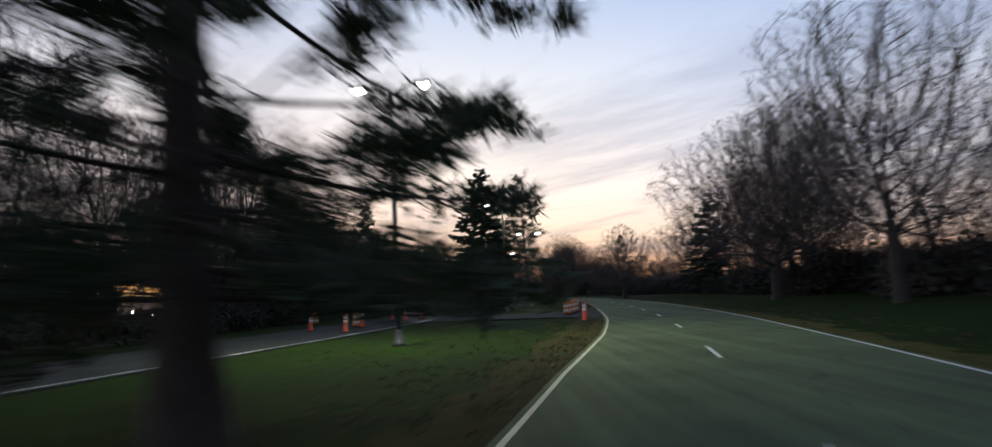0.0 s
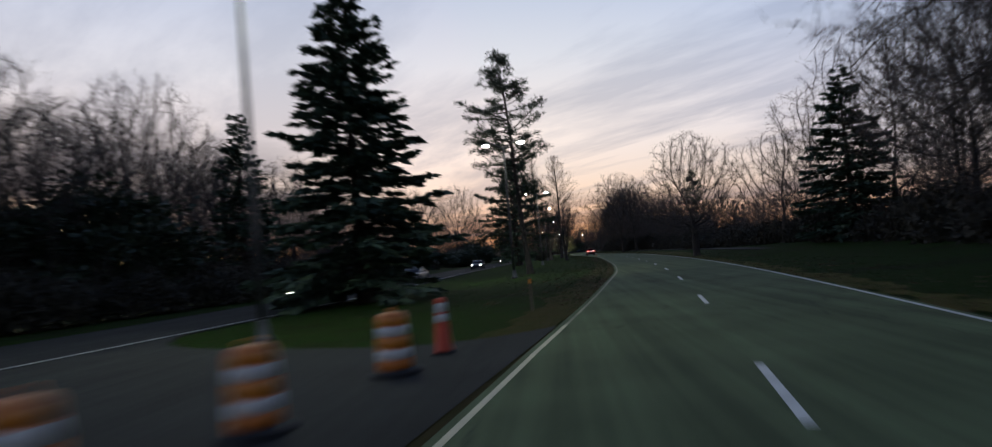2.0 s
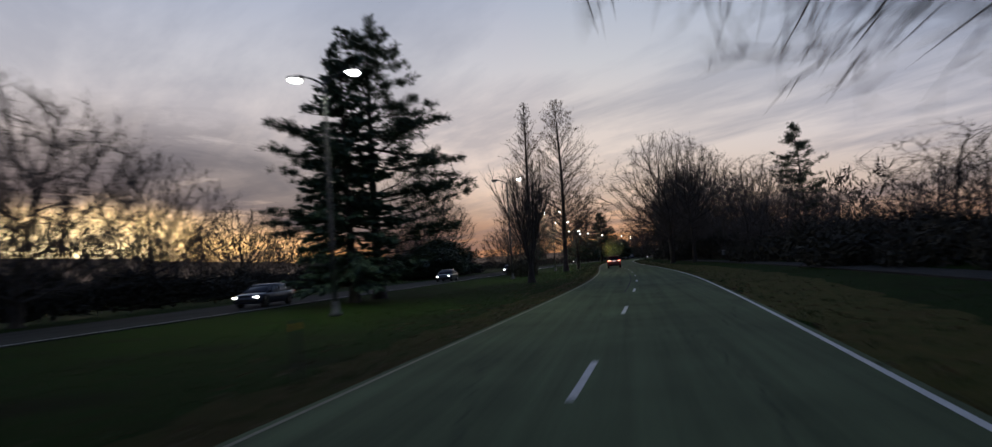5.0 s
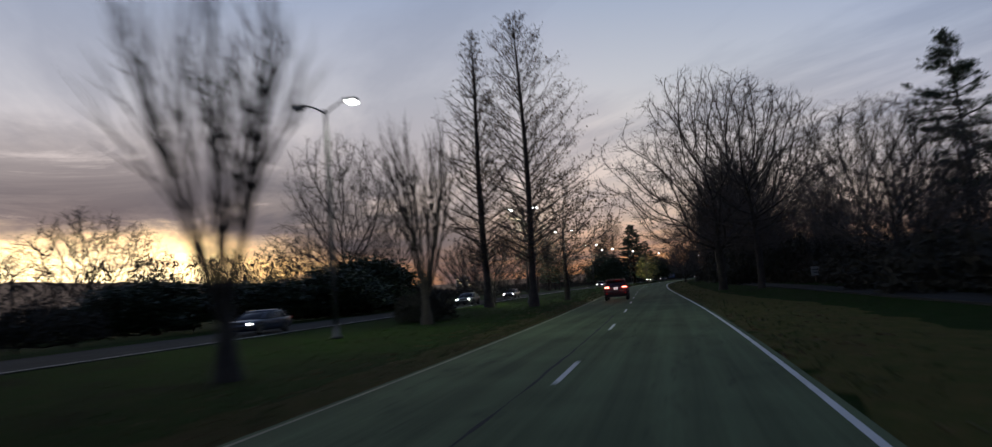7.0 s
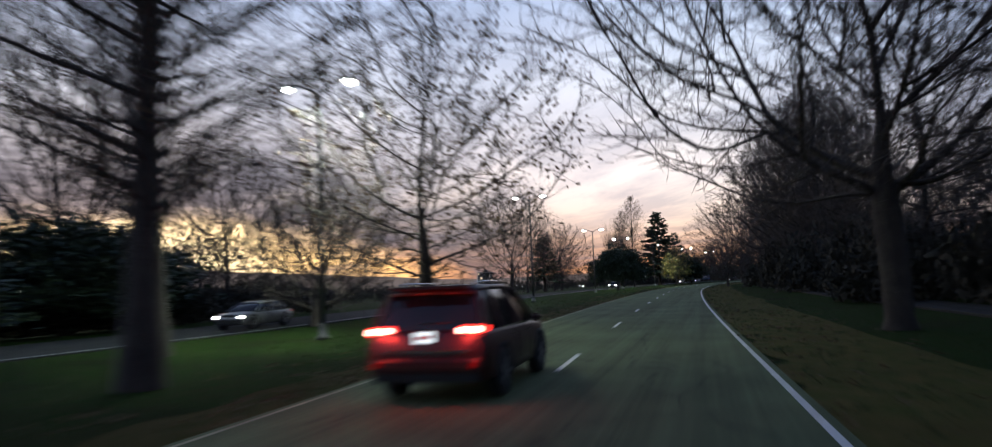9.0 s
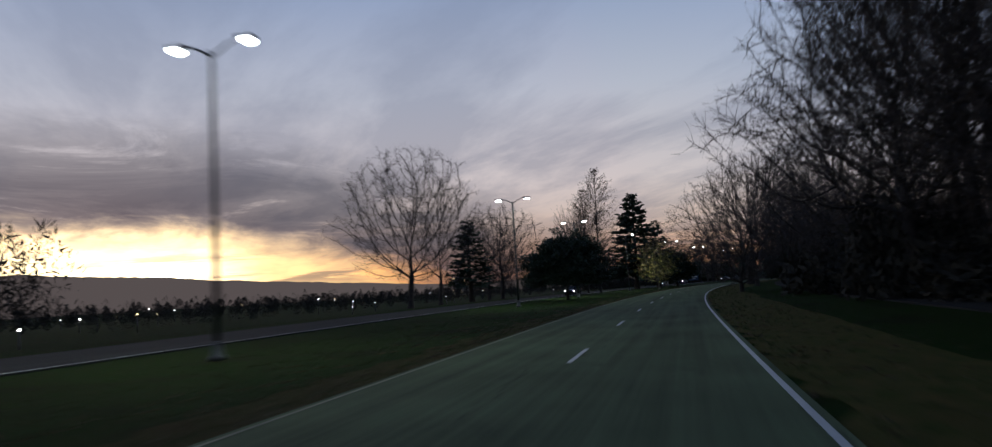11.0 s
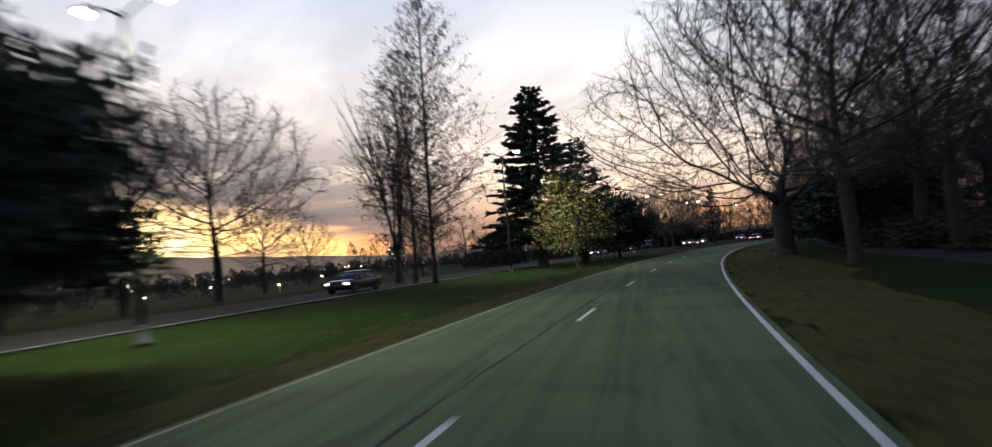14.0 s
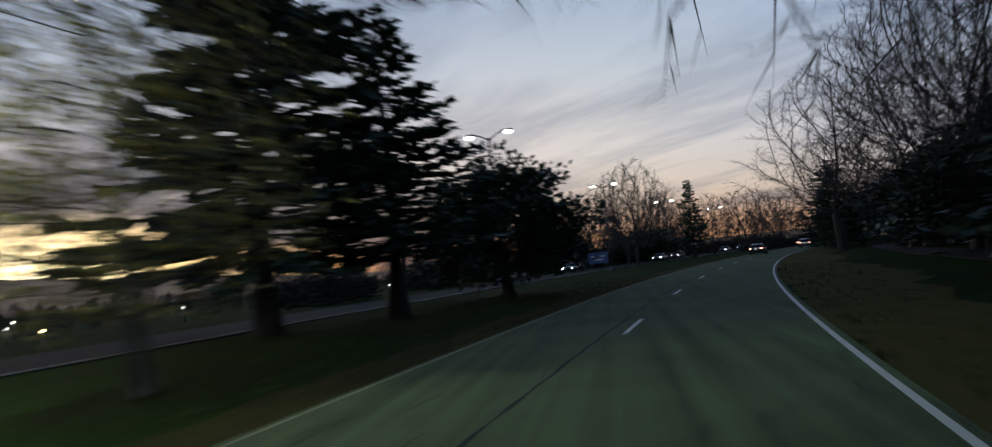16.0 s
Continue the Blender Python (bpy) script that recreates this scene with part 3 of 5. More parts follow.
def bare_tree(seed, label, height=20.0, width=18.0, first=0.2, points=1300, wide_at=0.4, radius=0.36, bole=0.2, leader=0.0, rise=0.05, lumps=0.45, step=0.5,
              twig=(0.5, 1.2), shoots=3, sprays=1, fan_out=0.75, tip=0.020, bark=None, leaves=0, leaf_mat=None, leaf=(0.10, 0.24), gnarl=0.07):
    """A leafless tree whose limbs fill a rounded, uneven crown and end in a lace of fine twigs."""
    g = Colony(seed, height, width, first, points, wide_at, step, bole, rise, lumps, leader, gnarl)
    limbs, at, ways = g.skeleton(radius, tip)
    rng = g.rng
    tree = tree_thing(label)
    thick = [(p, r) for p, r in limbs if r.max() > max(0.045, 2 * tip)]
    thin = [(p, r) for p, r in limbs if r.max() <= max(0.045, 2 * tip)]
    chunks = [tube_arrays(*(root_flare(p, r) if k == 0 else (p, r)), 9 if r.max() > 0.2 else 5 if r.max() > 0.09 else 4) for k, (p, r) in enumerate(thick)]
    array_object("trunk", *joined(chunks), bark or BARK, tree, True)
    chunks = [triangles(*tube_arrays(p, r, 3)) for p, r in thin]
    ends = []
    base, way = np.repeat(at, shoots, 0), np.repeat(ways, shoots, 0)
    m = len(base)
    way = way + rng.normal(size=(m, 3)) * fan_out + [0, 0, 0.18]
    way /= np.linalg.norm(way, axis=1)[:, None] + 1e-9
    le = rng.uniform(*twig, m)[:, None]
    end = base + way * le
    chunks.append(spikes(base, end, np.full(m, tip * 0.9)))
    ends.append(end)
    for _ in range(sprays):
        q = base + way * le * rng.uniform(0.25, 0.9, m)[:, None]
        w = way + rng.normal(size=(m, 3)) * 0.6
        e = q + w / (np.linalg.norm(w, axis=1)[:, None] + 1e-9) * le * 0.55
        chunks.append(spikes(q, e, np.full(m, tip * 0.65)))
        ends.append(e)
    array_object("crown", *joined(chunks), TWIG, tree)
    if leaves:
        ends = np.concatenate(ends)
        pick = rng.choice(len(ends), leaves)
        array_object("foliage", *leaf_arrays(ends[pick], rng.normal(size=(leaves, 3)) + [0, 0, -0.7], rng.uniform(*leaf, leaves), rng.uniform(0.03, 0.07, leaves), rng), leaf_mat or DRY_LEAF, tree)
    return tree


def vase_tree(seed, label, height=12.0, stems=9):
    """Many upright stems from one short stock, opening like a fan."""
    rng = np.random.default_rng(seed)
    limbs, twigs = [(np.array([[0, 0, -0.2], [0, 0, 0.8], [0.03, 0, 1.9]]), [0.30, 0.24, 0.2], 9)], []
    for k in range(stems):
        a = 2 * math.pi * k / stems + rng.uniform(-0.3, 0.3)
        tilt = rng.uniform(0.08, 0.34)
        g = Grower(seed * 31 + k, (7, 6, 5), 0.34, 0.16, 0.05, 0.55, 0.010)
        g.branch((0.12 * math.cos(a), 0.12 * math.sin(a), rng.uniform(1.2, 1.9)), (math.sin(tilt) * math.cos(a), math.sin(tilt) * math.sin(a), math.cos(tilt)), height * 0.52, 0.085, 1)
        limbs += g.limbs
        twigs += g.twigs
    return tree_parts(tree_thing(label), limbs, twigs, BARK, TWIG)


def spire_tree(seed, label, height=26.0, width=5.2, leaves=0, radius=0.34, taper=0.62, droop=0.07, count=160, limb=1.0):
    """A leafless conical tree: one straight leader, many thin rising side branches, a pointed top."""
    rng = np.random.default_rng(seed)
    zs = np.linspace(-0.3, height, 14)
    lead = np.stack([0.12 * np.sin(zs * 0.23 + seed), 0.10 * np.cos(zs * 0.19), zs], 1)
    limbs, twigs = [(lead, radius * (1 - np.linspace(0, 1, 14)) ** 0.8 + 0.012, 10)], []
    tips = []
    for k in range(count):
        u = (k + rng.uniform(0, 1)) / count
        z = height * (0.13 + 0.86 * u)
        reach = width * (0.35 + 0.75 * min(1, u / 0.12)) * (1 - u) ** taper * rng.uniform(0.6, 1.08) + 0.3
        a = k * 2.39996 + rng.normal() * 0.3
        rise = 0.40 + 0.42 * u + rng.normal() * 0.10
        out = np.array([math.cos(a) * math.cos(rise), math.sin(a) * math.cos(rise), math.sin(rise)])
        p = np.array([np.interp(z, zs, lead[:, 0]), np.interp(z, zs, lead[:, 1]), z])
        pts = [p]
        for j in range(5):
            out = unit(out + np.array([0, 0, droop]) + rng.normal(size=3) * 0.06)
            pts.append(pts[-1] + out * reach / 5)
        r = limb * (0.055 * (1 - u) + 0.018)
        limbs.append((np.array(pts), r * np.linspace(1, 0.25, 6), 4))
        for q in range(int(9 + 15 * (1 - u))):
            v = rng.uniform(0.15, 1.0) * 5
            j = min(int(v), 4)
            at = pts[j] + (pts[j + 1] - pts[j]) * (v - j)
            w = unit(unit(pts[j + 1] - pts[j]) + rng.normal(size=3) * 0.55 + np.array([0, 0, 0.1]))
            le = reach * rng.uniform(0.14, 0.34)
            mid = at + w * le * 0.5
            end = mid + unit(w + rng.normal(size=3) * 0.25) * le * 0.5
            twigs += [(at, mid, 0.013, 0.009), (mid, end, 0.009, 0.004)]
            for s in range(3):
                sw = unit(w + rng.normal(size=3) * 0.7)
                st = at + (end - at) * rng.uniform(0.2, 0.95)
                twigs.append((st, st + sw * le * 0.4, 0.007, 0.003))
            tips.append(end)
    extra = None
    if leaves:
        tips = np.array(tips)
        pick = rng.choice(len(tips), leaves)
        extra = leaf_arrays(tips[pick] + rng.normal(size=(leaves, 3)) * 0.12, rng.normal(size=(leaves, 3)) * 0.6 + [0, 0, -1], rng.uniform(0.12, 0.30, leaves), rng.uniform(0.025, 0.06, leaves), rng)
    return tree_parts(tree_thing(label), limbs, twigs, BARK, TWIG, extra, DRY_LEAF)


def spruce(seed, label, height=17.0, width=4.0, whorls=34, droop=0.25, low=0.06, mat=None, dense=1.0, shape=0.75, blade=(0.4, 0.85)):
    """A dense cone-shaped conifer with hanging, layered branches."""
    rng = np.random.default_rng(seed)
    zs = np.linspace(-0.3, height, 10)
    lead = np.stack([0.08 * np.sin(zs * 0.3 + seed), 0.08 * np.cos(zs * 0.27), zs], 1)
    limbs = [(lead, 0.30 * (1 - np.linspace(0, 1, 10)) + 0.02, 9)]
    cs, ws, ls, wd = [], [], [], []
    for k in range(whorls):
        u = (k + rng.uniform(-0.3, 0.3)) / whorls
        z = height * (low + (1 - low) * max(u, 0))
        for b in range(rng.integers(9, 14)):
            z = height * (low + (1 - low) * max(0.0, u + rng.uniform(-1.2, 1.2) / whorls))
            reach = (width * (1 - max(u, 0)) ** shape) * rng.uniform(0.40, 1.12) + 0.22
            a = rng.uniform(0, 6.283)
            rise = 0.35 * u - droop * (1 - u) + rng.normal() * 0.12
            out = np.array([math.cos(a) * math.cos(rise), math.sin(a) * math.cos(rise), math.sin(rise)])
            p, pts = np.array([lead[0, 0] * 0, 0.0, z]), []
            pts.append(p)
            for j in range(4):
                out = unit(out + np.array([0, 0, 0.05 * j - 0.06]))
                pts.append(pts[-1] + out * reach / 4)
            pts = np.array(pts)
            limbs.append((pts, np.linspace(0.045, 0.008, 5) * (0.4 + reach / width), 3))
            m = max(8, int(15 * reach * dense))
            t = np.sqrt(rng.uniform(0.02, 1.0, m)) * 3.999
            j = t.astype(int)
            at = pts[j] + (pts[j + 1] - pts[j]) * (t - j)[:, None]
            sidew = np.cross(out, [0, 0, 1.0])
            s = rng.choice([-1.0, 1.0], m)[:, None]
            w = out[None] * 0.8 + s * sidew[None] * rng.uniform(0.3, 1.1, m)[:, None] + np.array([0, 0, -1.0]) * rng.uniform(-0.15, 0.65, m)[:, None]
            cs.append(at)
            ws.append(w)
            ls.append(rng.uniform(blade[0], blade[1], m) * (0.55 + 0.45 * reach / width))
            wd.append(rng.uniform(0.09, 0.19, m))
    extra = leaf_arrays(np.concatenate(cs), np.concatenate(ws), np.concatenate(ls), np.concatenate(wd), rng)
    return tree_parts(tree_thing(label), limbs, None, BARK, TWIG, extra, mat or NEEDLE)


def pine(seed, label, height=20.0, width=4.2, bare=0.4, tiers=15, lean=(0, 0), radius=0.32, stubs=24, tuft=24, sag=0.05):
    """A tall pine: a long bare trunk with dead stubs, then flat, open plumes of needles."""
    rng = np.random.default_rng(seed)
    zs = np.linspace(-0.3, height, 12)
    us = np.linspace(0, 1, 12)
    lead = np.stack([lean[0] * us + 0.15 * np.sin(us * 5 + seed), lean[1] * us + 0.12 * np.sin(us * 4), zs], 1)
    limbs, twigs = [(lead, radius * (1 - us) ** 0.8 + 0.03, 10)], []
    cs, ws, ls, wd = [], [], [], []

    def trunk_at(z):
        return np.array([np.interp(z, zs, lead[:, 0]), np.interp(z, zs, lead[:, 1]), z])

    for k in range(stubs):
        z = height * rng.uniform(0.1, bare + 0.15)
        a = rng.uniform(0, 6.283)
        p = trunk_at(z)
        q = p + np.array([math.cos(a), math.sin(a), rng.uniform(-0.35, 0.1)]) * rng.uniform(0.5, 2.2)
        twigs.append((p, q, 0.03, 0.008))
        for s in range(4):
            st = p + (q - p) * rng.uniform(0.3, 1)
            twigs.append((st, st + rng.normal(size=3) * 0.35, 0.01, 0.004))
    for k in range(tiers):
        u = k / (tiers - 1)
        z = height * (bare + (0.985 - bare) * u)
        for b in range(rng.integers(4, 7)):
            bulge = 0.45 + 0.75 * math.sin(math.pi * min(1, 0.12 + u * 0.9)) if u < 0.6 else 1.15 * (1.02 - u) ** 0.7 + 0.12
            reach = width * bulge * rng.uniform(0.6, 1.15)
            a = rng.uniform(0, 6.283)
            rise = sag + 0.4 * u + rng.normal() * 0.12
            out = np.array([math.cos(a) * math.cos(rise), math.sin(a) * math.cos(rise), math.sin(rise)])
            pts = [trunk_at(z + rng.uniform(-0.3, 0.3))]
            for j in range(4):
                out = unit(out + rng.normal(size=3) * 0.08 + np.array([0, 0, 0.05]))
                pts.append(pts[-1] + out * reach / 4)
            pts = np.array(pts)
            limbs.append((pts, np.linspace(0.06, 0.015, 5) * (0.5 + 0.6 * reach / width), 4))
            for c in range(int(5 + 3.0 * reach)):
                t = (0.28 + 0.72 * rng.uniform() ** 0.7) * 3.999
                j = int(t)
                at = pts[j] + (pts[j + 1] - pts[j]) * (t - j) + rng.normal(size=3) * [0.28, 0.28, 0.10]
                twigs.append((pts[j] + (pts[j + 1] - pts[j]) * (t - j), at, 0.012, 0.006))
                m = tuft
                w = rng.normal(size=(m, 3)) * [1, 1, 0.55] + out * 0.8 + [0, 0, 0.25]
                cs.append(np.repeat(at[None], m, 0) + rng.normal(size=(m, 3)) * 0.10)
                ws.append(w)
                ls.append(rng.uniform(0.24, 0.52, m))
                wd.append(rng.uniform(0.016, 0.04, m))
    extra = leaf_arrays(np.concatenate(cs), np.concatenate(ws), np.concatenate(ls), np.concatenate(wd), rng)
    return tree_parts(tree_thing(label), limbs, twigs, BARK, TWIG, extra, PINE_NEEDLE)


def dome_evergreen(seed, label, height=9.0, width=7.0, trunk=1.6, clumps=320, mat=None, name_leaves=60, leaf=(0.12, 0.30), bark=None, lumps=0.42):
    """A broad evergreen: forking limbs under a ragged dome of leaf clumps."""
    rng = np.random.default_rng(seed)
    g = Grower(seed, (7, 5), 0.85, 0.05, 0.12, 0.72, 0.02)
    g.branch((0, 0, -0.2), (0, 0, 1), height * 0.42, 0.28, 0)
    cs, ws, ls, wd = [], [], [], []
    for k in range(clumps):
        a, e = rng.uniform(0, 6.283), rng.uniform(-0.36, 1.0)
        r = rng.uniform(0.45, 1.0) ** 0.5
        rad = math.sqrt(max(0.05, 1 - max(e, 0) ** 2)) * r
        lump = (1 + lumps * noise.noise((math.cos(a) * 2.1 + seed, math.sin(a) * 2.1, e * 2.6))) * rng.uniform(0.82, 1.1)
        c = np.array([width / 2 * rad * math.cos(a) * lump * 2 ** 0.3, width / 2 * rad * math.sin(a) * lump * 2 ** 0.3, trunk + (height - trunk) * (0.30 + 0.66 * e * (0.55 + 0.45 * r)) * lump])
        m = name_leaves
        off = rng.normal(size=(m, 3)) * [0.5, 0.5, 0.22] + np.array([math.cos(a), math.sin(a), 0.25]) * np.abs(rng.normal(size=(m, 1))) * 0.3
        cs.append(c + off)
        ws.append(off + rng.normal(size=(m, 3)) * 0.4 + [0, 0, 0.15])
        ls.append(rng.uniform(leaf[0], leaf[1], m))
        wd.append(rng.uniform(0.25, 0.4, m) * ls[-1])
    extra = leaf_arrays(np.concatenate(cs), np.concatenate(ws), np.concatenate(ls), np.concatenate(wd), rng)
    return tree_parts(tree_thing(label), g.limbs, g.twigs, bark or BARK, TWIG, extra, mat or HOLLY_LEAF)


def bush(seed, label, height=4.0, width=6.0, leaves=3600):
    """Tangled undergrowth: arching stems with a ragged mass of fine leaves and sticks."""
    rng = np.random.default_rng(seed)
    limbs, twigs = [], []
    for k in range(14):
        a, r = rng.uniform(0, 6.283), width * 0.4 * math.sqrt(rng.uniform())
        w = unit(np.array([math.cos(a) * 0.3, math.sin(a) * 0.3, 1.0]) + rng.normal(size=3) * 0.2)
        pts = [np.array([0.0, 0.0, -0.12]), np.array([r * math.cos(a), r * math.sin(a), 0.12])]
        for j in range(4):
            w = unit(w + rng.normal(size=3) * 0.18)
            pts.append(pts[-1] + w * height * rng.uniform(0.16, 0.28))
        limbs.append((np.array(pts), np.linspace(0.04, 0.008, 6), 3))
        for j in range(14):
            at = pts[rng.integers(2, 6)] + rng.normal(size=3) * 0.1
            twigs.append((at, at + unit(rng.normal(size=3) + [0, 0, 0.8]) * rng.uniform(0.4, 1.1), 0.008, 0.003))
    a, r = rng.uniform(0, 6.283, leaves), np.sqrt(rng.uniform(0, 1, leaves))
    top = height * (0.62 + 0.38 * np.array([noise.noise((math.cos(x) * y * 2.1 + seed, math.sin(x) * y * 2.1, 0.5)) for x, y in zip(a, r)])) * (1 - 0.45 * r**3)
    z = top * rng.uniform(0.02, 1.0, leaves) ** 0.75
    cs = np.stack([width / 2 * r * np.cos(a), width / 2 * r * np.sin(a), z], 1)
    extra = leaf_arrays(cs, rng.normal(size=(leaves, 3)) + [0, 0, 0.3], rng.uniform(0.2, 0.62, leaves), rng.uniform(0.04, 0.12, leaves), rng)
    ob = tree_parts(tree_thing(label, "bush"), limbs, twigs, BARK, TWIG, extra, BRUSH)
    ob.name = "bush"
    return ob


def place(proto, x, y, turn=0.0, tall=1.0, wide=None, label="", z=-0.02, group=""):
    """A copy of a grown thing at a spot, turned and scaled."""
    w = tall if wide is None else wide
    ob = copy_thing(proto, pose(x, y, z, 0, 0, turn) @ Matrix.Diagonal((w, w, tall, 1)))
    return tagged(ob, label, group=group)


def retire(proto):
    """Removes a pattern once its copies stand."""
    for o in (*proto.children_recursive, proto):
        bpy.data.objects.remove(o)


oak = bare_tree(3, "leafless dark oak with a wide round crown", 20, 18, 0.17, 3400, 0.42, 0.37, 0.18, rise=0.0, lumps=0.6, gnarl=0.13)
field_oak = bare_tree(8, "leafless oak with a stout trunk and a round crown", 14.2, 12.4, 0.17, 3200, 0.30, 0.42, 0.21, rise=-0.06, lumps=0.6, step=0.34, twig=(0.35, 0.85), shoots=4, tip=0.013, gnarl=0.12)
oak_b = bare_tree(11, "leafless dark broad tree with forking limbs", 20, 15, 0.18, 2800, 0.5, 0.31, 0.16, 0.35)
fan_oak = bare_tree(17, "leafless tree with limbs fanning from a short trunk", 20, 17.5, 0.16, 2800, 0.58, 0.34, 0.18, rise=0.06, lumps=0.6, tip=0.017, gnarl=0.05)
oak_c = bare_tree(13, "leafless broad tree among the far-side woods", 20, 15, 0.14, 1500, 0.45, 0.34, 0.16, step=0.6, twig=(0.7, 1.5), tip=0.028)
spread_oak = bare_tree(19, "old leafless oak with long spreading limbs", 19, 24, 0.17, 4200, 0.36, 0.60, 0.17, rise=0.0, lumps=0.6, tip=0.017, gnarl=0.13)
upright = bare_tree(27, "tall leafless tree with steep rising limbs", 20, 12, 0.2, 1500, 0.55, 0.30, 0.16, rise=0.14, fan_out=0.6, tip=0.017)
wood_tree = bare_tree(41, "slender leafless woodland tree", 20, 9, 0.3, 420, 0.5, 0.22, 0.3, 0.5, 0.12, step=0.8, twig=(0.9, 2.0), tip=0.028)
wood_tree_b = bare_tree(43, "crooked leafless woodland tree", 20, 12, 0.2, 520, 0.45, 0.25, 0.2, 0.3, 0.04, step=0.8, twig=(0.9, 2.0), tip=0.028)
wood_tree_c = bare_tree(45, "tall leafless woodland tree with steep limbs", 20, 10, 0.2, 460, 0.55, 0.25, 0.18, 0.0, 0.15, step=0.8, twig=(0.9, 2.0), tip=0.028)
low_fork = bare_tree(57, "leafless tree forking low into spreading stems", 11, 13, 0.08, 2000, 0.42, 0.30, 0.09, rise=0.05, step=0.38, twig=(0.4, 1.0), tip=0.02, gnarl=0.13, lumps=0.25)
leafy_tree = bare_tree(63, "almost leafless tree with a few dry brown leaves", 12.5, 9, 0.14, 1900, 0.45, 0.24, 0.12, 0.3, step=0.36, twig=(0.4, 0.9), tip=0.014, leaves=3600)
fan = vase_tree(7, "leafless fan-shaped tree with many upright stems", 12)
spire = spire_tree(5, "tall leafless conical tree with a straight trunk", 26, 8.0, 5200, droop=0.03, count=150)
spire_c = spire_tree(25, "tall leafless birch with fine hanging twigs", 21, 6.4, 5200, 0.17, 0.58, -0.02, 130, 0.6)
spire_b = spire_tree(9, "slender leafless conical tree with a straight trunk", 26, 5.4, 3000, droop=0.03, count=150)
spruce_a = spruce(2, "dark dense spruce with drooping layered branches", 17, 4.3)
spruce_b = spruce(8, "dark fir with wide layered branches", 17, 4.4, 26, 0.12, 0.10, dense=0.9)
clear_spruce = spruce(22, "dark dense spruce with a clear trunk foot", 17, 4.3, 34, 0.10, 0.17, dense=1.1)
small_conifer = spruce(15, "slim dark conifer with open tiers", 17, 3.6, 22, 0.05, 0.2, dense=0.7)
pine_a = pine(4, "tall pine with a bare trunk and an open top", 20, 3.8, 0.36, 18, lean=(-1.5, 0), radius=0.22, stubs=80, tuft=15, sag=-0.05)
pine_c = pine(16, "old pine with low sweeping branches of needles", 17, 7.2, 0.13, 22, radius=0.42, sag=-0.22, stubs=40)
pine_b = pine(6, "broad old pine with long spreading branches of needles", 18, 6.4, 0.1, 22, radius=0.36, sag=-0.10)
holly = dome_evergreen(12, "broad dark evergreen tree with a ragged dome", 9, 10.5, 1.7, 560, name_leaves=64, leaf=(0.2, 0.5), lumps=0.26)
round_evergreen = dome_evergreen(8, "rounded dark evergreen tree", 8, 6.5, 0.8, 260, leaf=(0.2, 0.5))
yellow_tree = bare_tree(71, "small pale tree with yellow-green leaves beside a lamp", 9, 6.2, 0.14, 900, 0.42, 0.15, 0.14, 0.7, 0.1, step=0.3, twig=(0.3, 0.7), tip=0.012, bark=PALE_BARK, leaves=6500, leaf_mat=YELLOW_LEAF, leaf=(0.09, 0.18))
bush_a = bush(3, "dark tangled roadside undergrowth", 4.0, 6.5)
bush_b = bush(5, "dark leafless thicket by the road", 3.4, 7.5)
PATTERNS = [oak, field_oak, fan_oak, clear_spruce, oak_b, oak_c, spread_oak, upright, wood_tree, wood_tree_b, wood_tree_c, low_fork, leafy_tree, fan, spire, spire_b, spire_c, spruce_a, spruce_b, small_conifer, pine_a, pine_b, pine_c,
            holly, round_evergreen, yellow_tree, bush_a, bush_b]

# the median and the sunset side, along the road
place(pine_c, -4.4, 9.3, 20, 1.0)
place(spruce_a, -0.4, 81.2, 40, 1.0, 1.25)
place(pine_a, 7.2, 109.9, 0, 1.03, 1.05)
place(small_conifer, -18.4, 106.1, 10, 1.0, 1.0)
place(upright, -26.5, 69.8, 30, 1.05, 1.4)
place(oak_c, -33, 78, 130, 0.95)
place(round_evergreen, -25, 95, 40, 1.15, 1.5)
place(round_evergreen, -30, 88, 140, 1.0, 1.4)
place(oak_c, -27, 92, 200, 0.8)
place(upright, -34, 58, 80, 0.95, 1.3)
place(spruce_b, 3.0, 157.5, 0, 1.0, 0.9)
place(pine_b, 3.2, 161.6, 100, 1.0)
place(low_fork, -14, 150, 40, 1.25)
place(oak, -22, 172, 10, 0.7)
place(fan, 11.3, 178.2, 0, 1.0)
place(oak, -19.2, 245.4, 60, 1.2, 0.95)
place(spire_b, 4.8, 228.0, 0, 1.08, 1.1)
place(spire, 10.8, 221.6, 30, 1.01)
place(leafy_tree, 11.6, 234.5, 0, 1.08, 1.3)
place(low_fork, 1.5, 243, 120, 0.8)
place(low_fork, -4, 252, 20, 0.8)
place(fan_oak, -14.6, 340.3, 15, 1.06)
place(upright, -13.5, 348.5, 200, 0.88)
place(oak_b, -16.1, 390.8, 100, 0.6, 0.6)
place(oak_b, -3.5, 402.5, 200, 0.36, 0.42)
place(oak_b, -17.0, 402.0, 20, 0.4, 0.5)
place(holly, 6.3, 338.6, 0, 0.86, 0.70)
place(spire_c, 5.5, 378.3, 140, 1.05, 1.0)
place(spire_c, 2.8, 381.5, 20, 0.9, 0.9)
place(fan, 0.5, 384, 60, 1.5, 1.2)
place(oak_b, -12.3, 377.5, 300, 0.86, 1.12)
place(yellow_tree, 14.8, 390.9, 0, 1.05, 1.2)
place(clear_spruce, 9.9, 405.4, 120, 1.2, 1.55)
place(small_conifer, 14.2, 409.4, 220, 0.86, 1.35)
place(round_evergreen, 18.0, 419.7, 0, 1.0)

